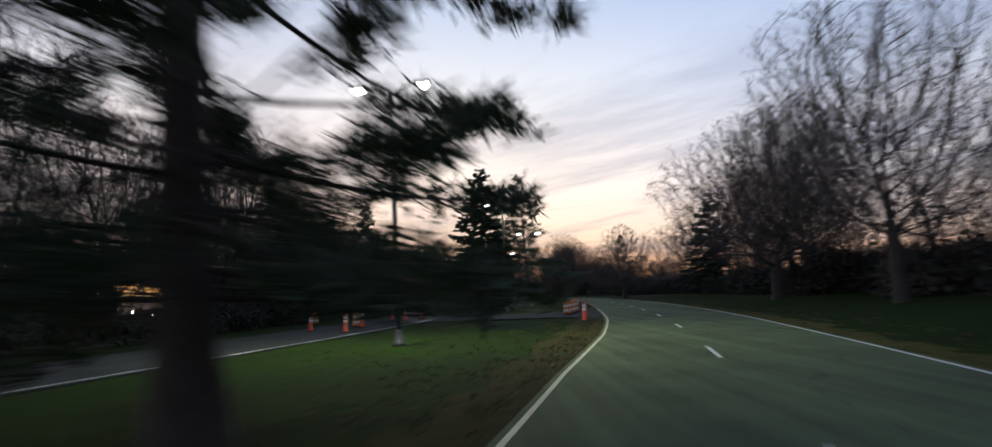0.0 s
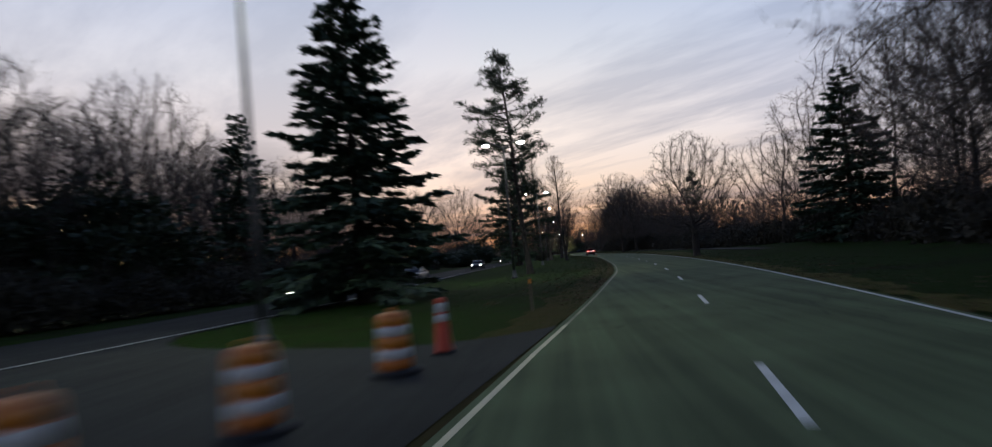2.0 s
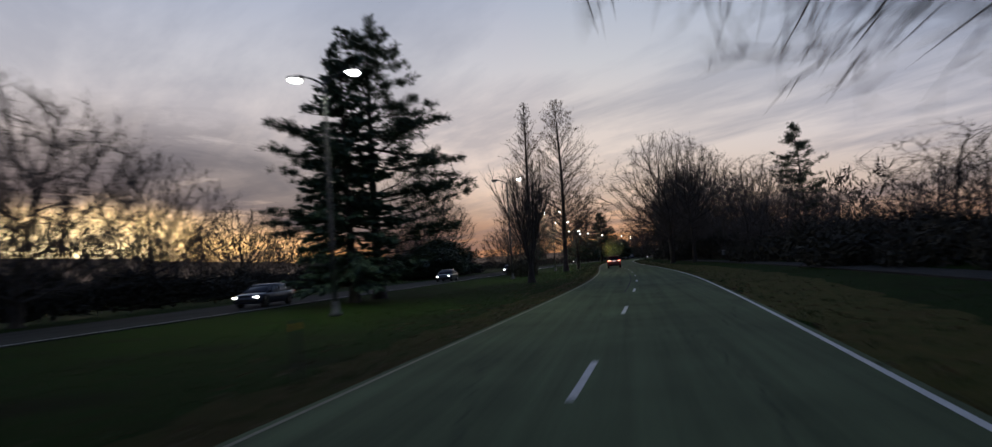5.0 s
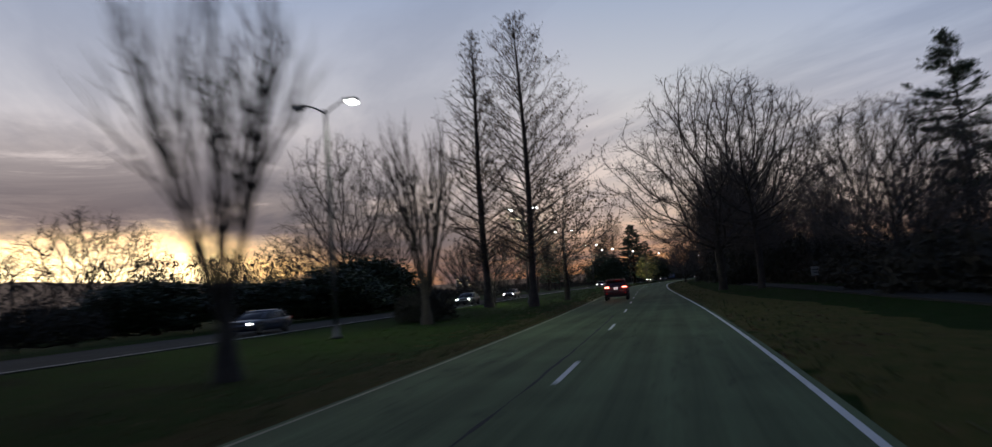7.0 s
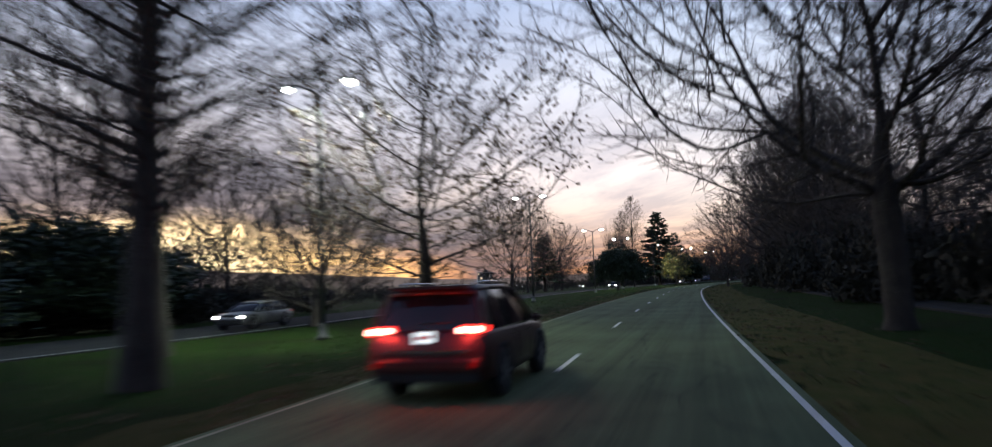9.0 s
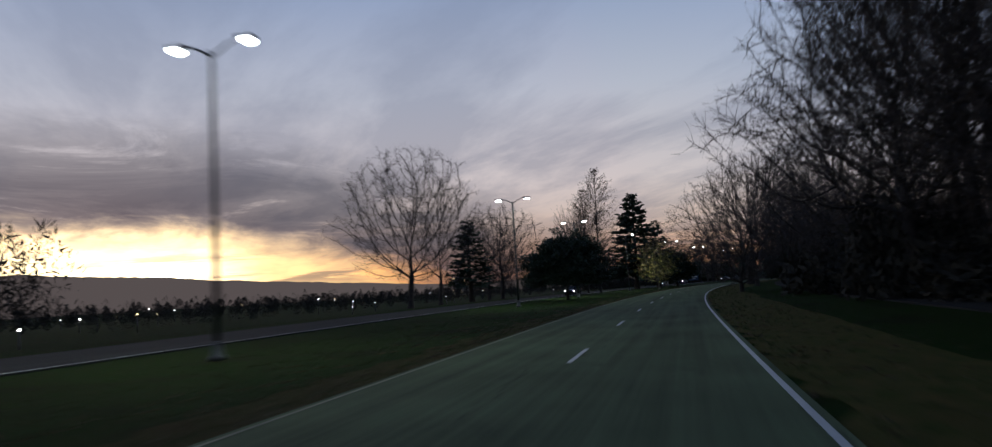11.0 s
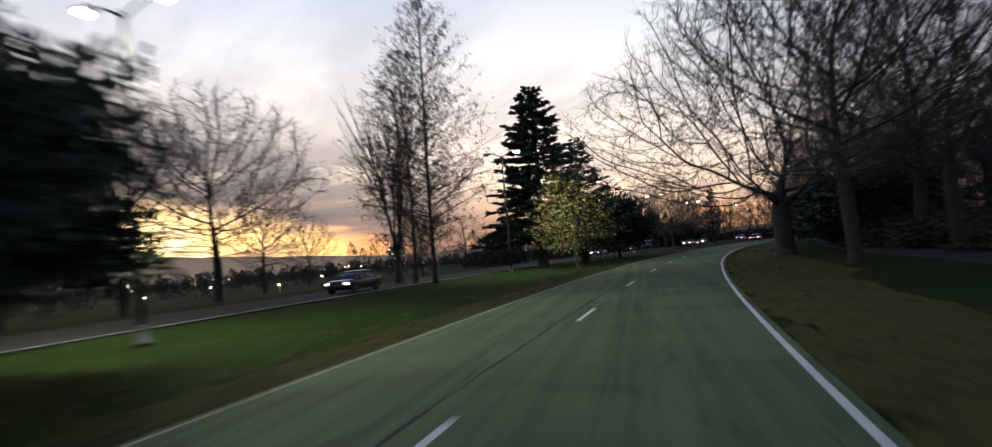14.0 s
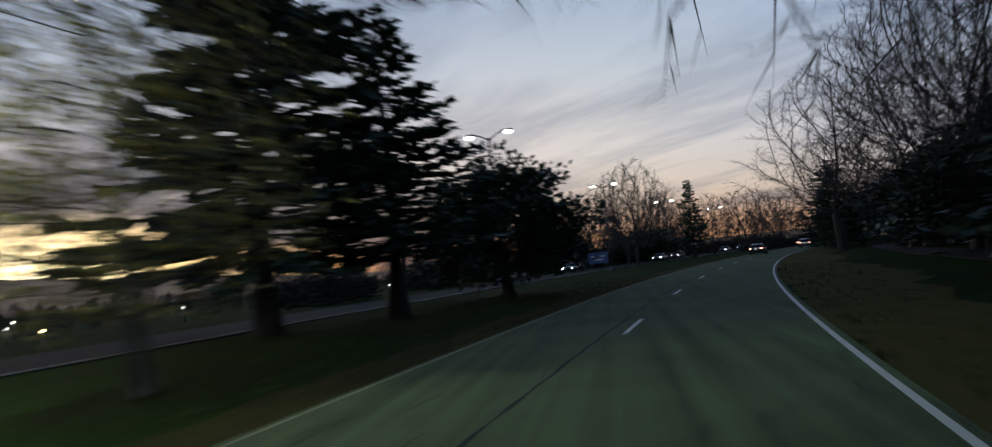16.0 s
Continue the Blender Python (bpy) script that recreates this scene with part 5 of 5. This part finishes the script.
# ======================= tar seams, grass and leaves =======================
TAR = material("tar_seam", (0.012, 0.012, 0.011), (0.020, 0.020, 0.018), 1.0, 3.0, 30.0, 0.0)
for y0, y1, off, seed in ((150, 196, -0.42, 3), (300, 430, -0.45, 5)):
    seam = ribbon("tar_seam", y0, y1, off - 0.03, off + 0.03, 0.0345, TAR, step=0.7, ragged=0.03, seed=seed)
    tagged(seam, "dark wavering tar seam in the asphalt", "tar seam", kind="structure")


def roadside_blades(name, count, lo, hi, length, width, mat, label, seed, flat=False):
    """Grass tufts or fallen leaves strewn along both sides of the road, thicker near the edge."""
    r = np.random.default_rng(seed)
    k = count // 5
    ys = r.uniform(2, 430, k)
    offs = lo + (hi - lo) * r.uniform(0, 1, k) ** 1.7
    side = r.uniform(0, 1, k) < 0.6
    offs = np.where(side, -3.62 - offs, 4.12 + offs)
    gap = side & (ys > 40) & (ys < 68)
    ys, offs = ys[~gap], offs[~gap]
    s = np.interp(ys, ROAD_Y, ROAD_SLOPE)
    c = 1 / np.sqrt(1 + s * s)
    xs = np.interp(ys, ROAD_Y, ROAD_X) + offs * c
    ys = ys - offs * s * c
    base = np.stack([xs, ys, np.where(np.abs(offs) > 9, 0.0, 0.005)], 1)
    base = np.repeat(base, 5, 0) + r.normal(size=(5 * len(xs), 3)) * [0.07, 0.07, 0]
    m = len(base)
    way = r.normal(size=(m, 3)) * ([1, 1, 0.12] if flat else [0.55, 0.55, 0.1]) + [0, 0, 0.1 if flat else 1.0]
    if flat:
        base[:, 2] += 0.012
    return tagged(array_object(name, *leaf_arrays(base, way, r.uniform(*length, m), r.uniform(*width, m), r), mat), label, "grass" if not flat else "leaves", kind="stuff")


BLADE = material("grass_blade", (0.016, 0.045, 0.006), (0.045, 0.055, 0.014), 0.9, 0.4, 5.0, 0.0)
roadside_blades("grass", 60000, 0.3, 9.0, (0.06, 0.16), (0.006, 0.014), BLADE, "short uneven grass tufts along the verge", 21)
roadside_blades("fallen_leaves", 16000, 0.0, 4.0, (0.06, 0.12), (0.02, 0.04), DRY_LEAF, "fallen brown leaves strewn along the road's edge", 22, True)

# ======================= signs and posts =======================
SIGN_WHITE = material("sign_white", (0.72, 0.72, 0.70), (0.62, 0.62, 0.60), 0.5, 3.0, 20.0, 0.05)
SIGN_GREY = material("sign_grey", (0.22, 0.22, 0.21), (0.16, 0.16, 0.15), 0.6, 3.0, 20.0, 0.05)
SIGN_BLUE = material("sign_blue", (0.10, 0.16, 0.30), (0.08, 0.13, 0.25), 0.5, 3.0, 20.0, 0.05)
WOOD = material("weathered_wood", (0.09, 0.07, 0.05), (0.16, 0.13, 0.10), 0.9, 2.0, 25.0, 0.4)


def road_sign(label, width, height, top, board, bar):
    """A framed board on two wooden posts, with plain bars where its words are."""
    sign = tagged(new("road_sign"), label, "road sign")
    for s in ((-1, 1) if width > 1 else (0,)):
        part("post", box_bm((0.10, 0.10, top), (s * width * 0.36, 0.06, top / 2), 0.01), WOOD, sign)
    part("board", box_bm((width, 0.03, height), (0, 0, top - height / 2), 0.008), board, sign)
    for k in range(2):
        part("lettering", box_bm((width * (0.7 - 0.2 * k), 0.006, height * 0.12), (0, -0.017, top - height * (0.35 + 0.3 * k))), bar, sign, "plain bar in place of words")
    return sign


SIGN_DARK = material("sign_dark", (0.03, 0.03, 0.03), (0.05, 0.05, 0.05), 0.6, 3.0, 20.0, 0.0)
road_sign("small white sign on a single wooden post", 0.62, 0.75, 1.8, SIGN_WHITE, SIGN_DARK).matrix_basis = pose(35.5, 96.8, 0.2, 0, 0, 10)
road_sign("small grey notice board beside the trail", 0.7, 0.8, 1.4, SIGN_GREY, SIGN_DARK).matrix_basis = pose(34.6, 227.4, 0.25, 0, 0, 6)
road_sign("large blue information board on two posts", 3.0, 1.7, 2.6, SIGN_BLUE, SIGN_WHITE).matrix_basis = pose(22.0, 484, -0.05, 0, 0, 6)
road_sign("low dark marker sign on the median grass", 0.45, 0.5, 1.5, SIGN_DARK, SIGN_WHITE).matrix_basis = pose(15.2, 423.4, -0.05, 0, 0, -8)


def marker_post():
    post = tagged(new("marker_post"), "thin wooden marker post with a reflector", "marker post", "marker posts")
    part("post", box_bm((0.08, 0.03, 1.05), (0, 0, 0.525), 0.012), WOOD, post)
    part("reflector", box_bm((0.07, 0.012, 0.12), (0, -0.018, 0.92), 0.004), AMBER_SHEET, post)
    return post


post = marker_post()
for y, off in ((66.7, -5.0), (128, -4.9)):
    x, yy, turn = on_road(y, off)
    copy_thing(post, pose(x, yy, 0.0, 0, 0, turn))
retire(post)

# ======================= vehicles =======================
CAR_BLACK = material("black_car_paint", (0.010, 0.010, 0.012), (0.016, 0.015, 0.017), 0.30, 2.0, 40.0, 0.0, 0.2, coat=0.8)
CAR_MAROON = material("dark_maroon_car_paint", (0.024, 0.0015, 0.002), (0.034, 0.002, 0.003), 0.45, 2.0, 40.0, 0.0, 0.0, coat=0.15)
CAR_SILVER = material("silver_car_paint", (0.13, 0.135, 0.14), (0.17, 0.175, 0.18), 0.4, 2.0, 40.0, 0.0, 0.4, coat=0.7)
CAR_BLUE = material("dark_blue_car_paint", (0.02, 0.03, 0.06), (0.028, 0.038, 0.07), 0.30, 2.0, 40.0, 0.0, 0.2, coat=0.8)
CAR_GLASS = material("tinted_glass", (0.008, 0.009, 0.011), (0.014, 0.015, 0.017), 0.12, 2.0, 10.0, 0.0)
CHROME = material("chrome", (0.62, 0.62, 0.64), (0.52, 0.52, 0.54), 0.18, 2.0, 20.0, 0.0, 1.0)
PLASTIC = material("black_plastic", (0.009, 0.009, 0.010), (0.015, 0.015, 0.016), 0.75, 4.0, 60.0, 0.2)
ALLOY = material("alloy_wheel", (0.28, 0.28, 0.30), (0.38, 0.38, 0.40), 0.35, 4.0, 30.0, 0.0, 0.8)
TAIL_GLOW = glowing("tail_lamp_glow", (1.0, 0.03, 0.02), 2.2)
TAIL_CORE = glowing("tail_lamp_core", (1.0, 0.50, 0.34), 6.0)
TAIL_DIM = material("red_reflector", (0.35, 0.01, 0.01), (0.45, 0.015, 0.012), 0.25, 3.0, 20.0, 0.0)
HEAD_GLOW = glowing("head_lamp_glow", (1.0, 0.95, 0.82), 60.0)
HEAD_OFF = material("head_lamp_glass", (0.30, 0.31, 0.33), (0.42, 0.43, 0.45), 0.15, 3.0, 20.0, 0.0)
# plate lamps are not built; their light is put in as the plate's glow
PLATE_GLOW = glowing("glowing_plate", (0.95, 0.97, 1.0), 0.75)


def loft(sections, closed_ends=True):
    """A skin over mirrored half-sections; each is a list of (x, y, z) from the keel round to the ridge."""
    bm = bmesh.new()
    rings = []
    for half in sections:
        ring = [bm.verts.new(p) for p in half]
        ring += [bm.verts.new((-x, y, z)) for x, y, z in half[-2:0:-1]]
        rings.append(ring)
    k = len(rings[0])
    for a, b in zip(rings, rings[1:]):
        for i in range(k):
            bm.faces.new((a[i], b[i], b[(i + 1) % k], a[(i + 1) % k]))
    if closed_ends:
        bm.faces.new(rings[0])
        bm.faces.new(rings[-1][::-1])
    for f in bm.faces:
        f.smooth = True
    bmesh.ops.recalc_face_normals(bm, faces=bm.faces[:])
    return bm


def wheel_on(car, x, y, radius):
    side = 1 if x > 0 else -1
    m = Matrix.Translation((x, y, radius)) @ Matrix.Rotation(side * math.pi / 2, 4, "Y")
    tyre = part("tyre", turned_bm([(radius * 0.66, -0.11), (radius * 0.93, -0.115), (radius, -0.08), (radius, 0.08), (radius * 0.93, 0.115), (radius * 0.66, 0.11)], 28, m), RUBBER, car)
    rim = part("rim", turned_bm([(radius * 0.20, 0.085), (radius * 0.62, 0.075), (radius * 0.67, 0.112), (radius * 0.64, 0.118), (radius * 0.60, 0.09), (radius * 0.2, 0.10)], 24, m), PLASTIC, tyre)
    for k in range(5):
        bm = box_bm((radius * 0.16, radius * 0.52, 0.03), (0, radius * 0.36, 0.105), 0.008)
        bmesh.ops.transform(bm, matrix=m @ Matrix.Rotation(2 * math.pi * k / 5, 4, "Z"), verts=bm.verts[:])
        part("spoke", bm, ALLOY, tyre)
    return tyre


def vehicle(label, paint, suv=False, tails=True, heads=True):
    """A car, nose along +y, on its four wheels: body, glasshouse, roof, lamps, mirrors, plates."""
    car = tagged(new("suv" if suv else "car"), label, "suv" if suv else "car")
    tall, length = (1.0, 4.82) if suv else (0.86, 4.6)
    half = length / 2

    def sec(y, w, zb, zs, zt):
        zb, zs, zt = zb * (1 if suv else 0.8), zs * tall, zt * tall
        return [(0, y, zb), (w * 0.86, y, zb), (w * 0.97, y, zb + 0.07), (w, y, zb + 0.22), (w * 1.0, y, (zb + zs) / 2 + 0.05), (w * 0.965, y, zs - 0.05), (w * 0.93, y, zs), (w * 0.72, y, zt), (0, y, zt + 0.02)]

    body = part("body", loft([sec(-half, 0.84 if suv else 0.76, 0.46, 0.96, 1.02), sec(-half + 0.05, 0.91 if suv else 0.88, 0.38, 1.02, 1.06), sec(-half + 0.16, 0.95, 0.33, 1.05, 1.09), sec(-1.5, 0.965, 0.29, 1.06, 1.10),
                              sec(-0.4, 0.965, 0.28, 1.04, 1.08), sec(0.9, 0.965, 0.28, 1.02, 1.07), sec(1.3, 0.96, 0.28, 1.01, 1.06), sec(half - 0.42, 0.93, 0.30, 0.96, 1.01),
                              sec(half - 0.10, 0.86, 0.34, 0.86, 0.92), sec(half, 0.72, 0.42, 0.72, 0.78)]), paint, car)
    zr = 1.74 if suv else 1.43
    back = -half + 0.14 if suv else -1.75

    def cab(y, wb, wt, zt):
        zb = 1.04 * tall
        return [(0, y, zb - 0.05), (wb, y, zb - 0.05), (wb * 0.995, y, zb), (wb + (wt - wb) * 0.6, y, zb + (zt - zb) * 0.6), (wt, y, zt - 0.03), (wt * 0.92, y, zt), (0, y, zt + 0.01)]

    part("glasshouse", loft([cab(back, 0.84, 0.80, 1.08 * tall + 0.02), cab(back + 0.30, 0.88, 0.70, zr - 0.12), cab(back + 0.42, 0.89, 0.69, zr - 0.05), cab(-1.2, 0.90, 0.69, zr - 0.02),
                             cab(-0.2, 0.90, 0.69, zr - 0.02), cab(0.30, 0.90, 0.68, zr - 0.07), cab(1.22, 0.86, 0.80, 1.06 * tall + 0.02)]), CAR_GLASS, car, "dark tinted windows")

    def lid(y, w, z):
        return [(0, y, z - 0.05), (w, y, z - 0.06), (w + 0.012, y, z - 0.03), (w * 0.94, y, z + 0.015), (0, y, z + 0.03)]

    part("roof", loft([lid(back + 0.26 if suv else back + 0.5, 0.69, zr - 0.07), lid(back + 0.45 if suv else back + 0.75, 0.70, zr - 0.02), lid(-0.9, 0.70, zr), lid(-0.1, 0.70, zr - 0.005), lid(0.34, 0.685, zr - 0.06)]), paint, car)
    for s in (-1, 1):
        for y0, y1, z0, z1, w0, w1 in ((1.20, 0.30, 1.07 * tall, zr - 0.08, 0.865, 0.69), (-0.28, -0.33, 1.05 * tall, zr - 0.04, 0.905, 0.70), (-1.35, -1.42, 1.06 * tall, zr - 0.04, 0.90, 0.70), (back + 0.02, back + 0.34, 1.09 * tall, zr - 0.08, 0.855, 0.70)):
            v, f = tube_arrays([(s * w0, y0, z0), (s * (w0 + w1) / 2 + s * 0.028, (y0 + y1) / 2, (z0 + z1) / 2), (s * w1, y1, z1)], [0.042, 0.036, 0.036], 6)
            array_object("pillar", v, f, paint, car, True)
        part("wing_mirror", box_bm((0.20, 0.12, 0.15), (s * 1.02, 0.82, 1.10 * tall), 0.045, 3), paint, car)
        part("window_strip", box_bm((0.012, 2.35, 0.022), (s * 0.915, -0.35, 1.065 * tall), 0.004), CHROME, car, "thin chrome strip under the windows")
        for y in (-0.75, 0.35):
            part("door_handle", box_bm((0.03, 0.20, 0.03), (s * 0.965, y, 0.92 * tall), 0.01), CHROME if suv else paint, car)
            v, f = tube_arrays([(s * 0.966, y + 0.32, 0.42), (s * 0.970, y + 0.32, 0.68), (s * 0.935, y + 0.32, 1.0 * tall)], [0.006] * 3, 4)
            array_object("door_gap", v, f, PLASTIC, car)
        for y in (-1.40, 1.46):
            wheel_on(car, s * 0.86, y, 0.37 if suv else 0.33)
            rad = 0.45 if suv else 0.40
            pts = [(s * 0.945, y + rad * math.cos(a), 0.37 + rad * math.sin(a) * 0.98) for a in np.linspace(-0.15, math.pi + 0.15, 15)]
            v, f = tube_arrays(pts, [0.045] * 15, 6)
            array_object("wheel_arch", v, f, PLASTIC, car, True)
        zt = 1.10 if suv else 0.84
        tail = part("tail_lamp", box_bm((0.40, 0.12, 0.14), (s * 0.71, -half + 0.07, zt), 0.03, 3), TAIL_GLOW if tails else TAIL_DIM, car, "lit red tail lamp" if tails else "")
        part("tail_lamp_side", box_bm((0.05, 0.20, 0.09), (s * 0.912, -half + 0.22, zt), 0.02, 2), TAIL_GLOW if tails else TAIL_DIM, tail)
        if tails:
            for dx in (-0.095, 0.095):
                part("lamp_core", box_bm((0.165, 0.02, 0.085), (s * 0.71 + dx, -half + 0.006, zt), 0.012), TAIL_CORE, tail, "bright centre of the lamp")
        part("reflector", box_bm((0.13, 0.03, 0.09), (s * 0.76, -half - 0.062, 0.60), 0.01), TAIL_DIM, car, "small red bumper reflector")
        part("head_lamp", box_bm((0.36, 0.14, 0.13), (s * 0.64, half - 0.09, 0.76 if suv else 0.66), 0.035, 3), HEAD_GLOW if heads else HEAD_OFF, car, "lit white head lamp" if heads else "")
        if suv:
            v, f = tube_arrays([(s * 0.60, -1.75, zr + 0.01), (s * 0.61, -1.6, zr + 0.06), (s * 0.61, -0.2, zr + 0.06), (s * 0.60, 0.0, zr)], [0.018] * 4, 7)
            array_object("roof_rail", v, f, CHROME, car, True)
    part("rear_bumper", box_bm((1.78, 0.15, 0.22), (0, -half + 0.01, 0.60), 0.05, 3), paint, car)
    part("rear_valance", box_bm((1.66, 0.12, 0.16), (0, -half + 0.05, 0.42), 0.03, 2), PLASTIC, car, "black plastic valance under the bumper")
    part("front_bumper", box_bm((1.66, 0.14, 0.24), (0, half - 0.03, 0.46), 0.06, 3), PLASTIC, car)
    part("grille", box_bm((0.80, 0.06, 0.16), (0, half - 0.03, 0.72), 0.02), PLASTIC, car)
    part("chrome_strip", box_bm((1.34, 0.02, 0.032), (0, -half - 0.012, 0.79), 0.006), CHROME, car, "thin chrome strip across the tailgate")
    plate = part("number_plate", box_bm((0.32, 0.02, 0.17), (0, -half - 0.005, 1.0 if suv else 0.78), 0.006), PLATE_GLOW if tails else SIGN_WHITE, car, "white number plate")
    part("plate_bar", box_bm((0.22, 0.006, 0.05), (0, -half - 0.017, 1.0 if suv else 0.78)), TAIL_DIM, plate, "plain bar in place of characters")
    if suv:
        part("spoiler", box_bm((1.24, 0.28, 0.05), (0, back + 0.24, zr - 0.015), 0.02, 2), paint, car)
        part("high_lamp", box_bm((0.30, 0.02, 0.03), (0, back + 0.09, zr - 0.02), 0.005), PLASTIC, car)
        part("rear_wiper", box_bm((0.45, 0.02, 0.02), (0.12, back + 0.03, 1.20), 0.005), PLASTIC, car)
    return car


suv = vehicle("dark maroon-black suv with lit red tail lamps", CAR_MAROON, True)
suv_pose = pose(17.86, 221.9, 0.03, 0, 0, on_road(223)[2])
suv.matrix_basis = suv_pose
for s in (-1, 1):
    light = bpy.data.lights.new("tail_light", "POINT")
    light.energy, light.color, light.shadow_soft_size = 12, (1.0, 0.05, 0.03), 0.06
    new("tail_light", light).matrix_world = suv_pose @ Matrix.Translation((s * 0.70, -2.55, 1.10))

oncoming = [vehicle("black oncoming car with lit headlights", CAR_BLACK, False, False), vehicle("silver oncoming car with lit headlights", CAR_SILVER, False, False), vehicle("dark blue oncoming car with lit headlights", CAR_BLUE, False, False)]
for k, (y, lane) in enumerate(((84, 2.4), (110, 2.4), (158, 2.4), (268, 2.4), (242.5, 2.4), (201, 2.4), (370.5, 2.4), (441, 2.3), (468, 5.6), (500, 2.2), (522, 5.6), (548, 2.2), (575, 5.6), (596, 2.2))):
    x, yy, turn = on_road(y, far_edge(y) - lane)
    copy_thing(oncoming[k % 3], pose(x, yy, 0.03, 0, 0, turn + 180))
for o in oncoming:
    retire(o)
ahead = [vehicle("dark car with lit red tail lamps", CAR_BLACK, False, True, False), vehicle("grey car with lit red tail lamps", CAR_SILVER, False, True, False)]
for k, (y, lane) in enumerate(((478, -1.7), (505, 1.9), (528, -1.7), (560, 1.9), (590, -1.7), (610, 1.9))):
    x, yy, turn = on_road(y, lane)
    copy_thing(ahead[k % 2], pose(x, yy, 0.03, 0, 0, turn))
for k, (y, off, turn) in enumerate(((430, 33, 40), (446, 36, 190), (452, 38, 0), (470, 34, 200), (418, 37, 175), (405, 38, 10))):
    x, yy, yaw = on_road(y, off)
    copy_thing(ahead[k % 2], pose(x, yy, 0.85, 0, 0, yaw + turn))
for o in ahead:
    retire(o)
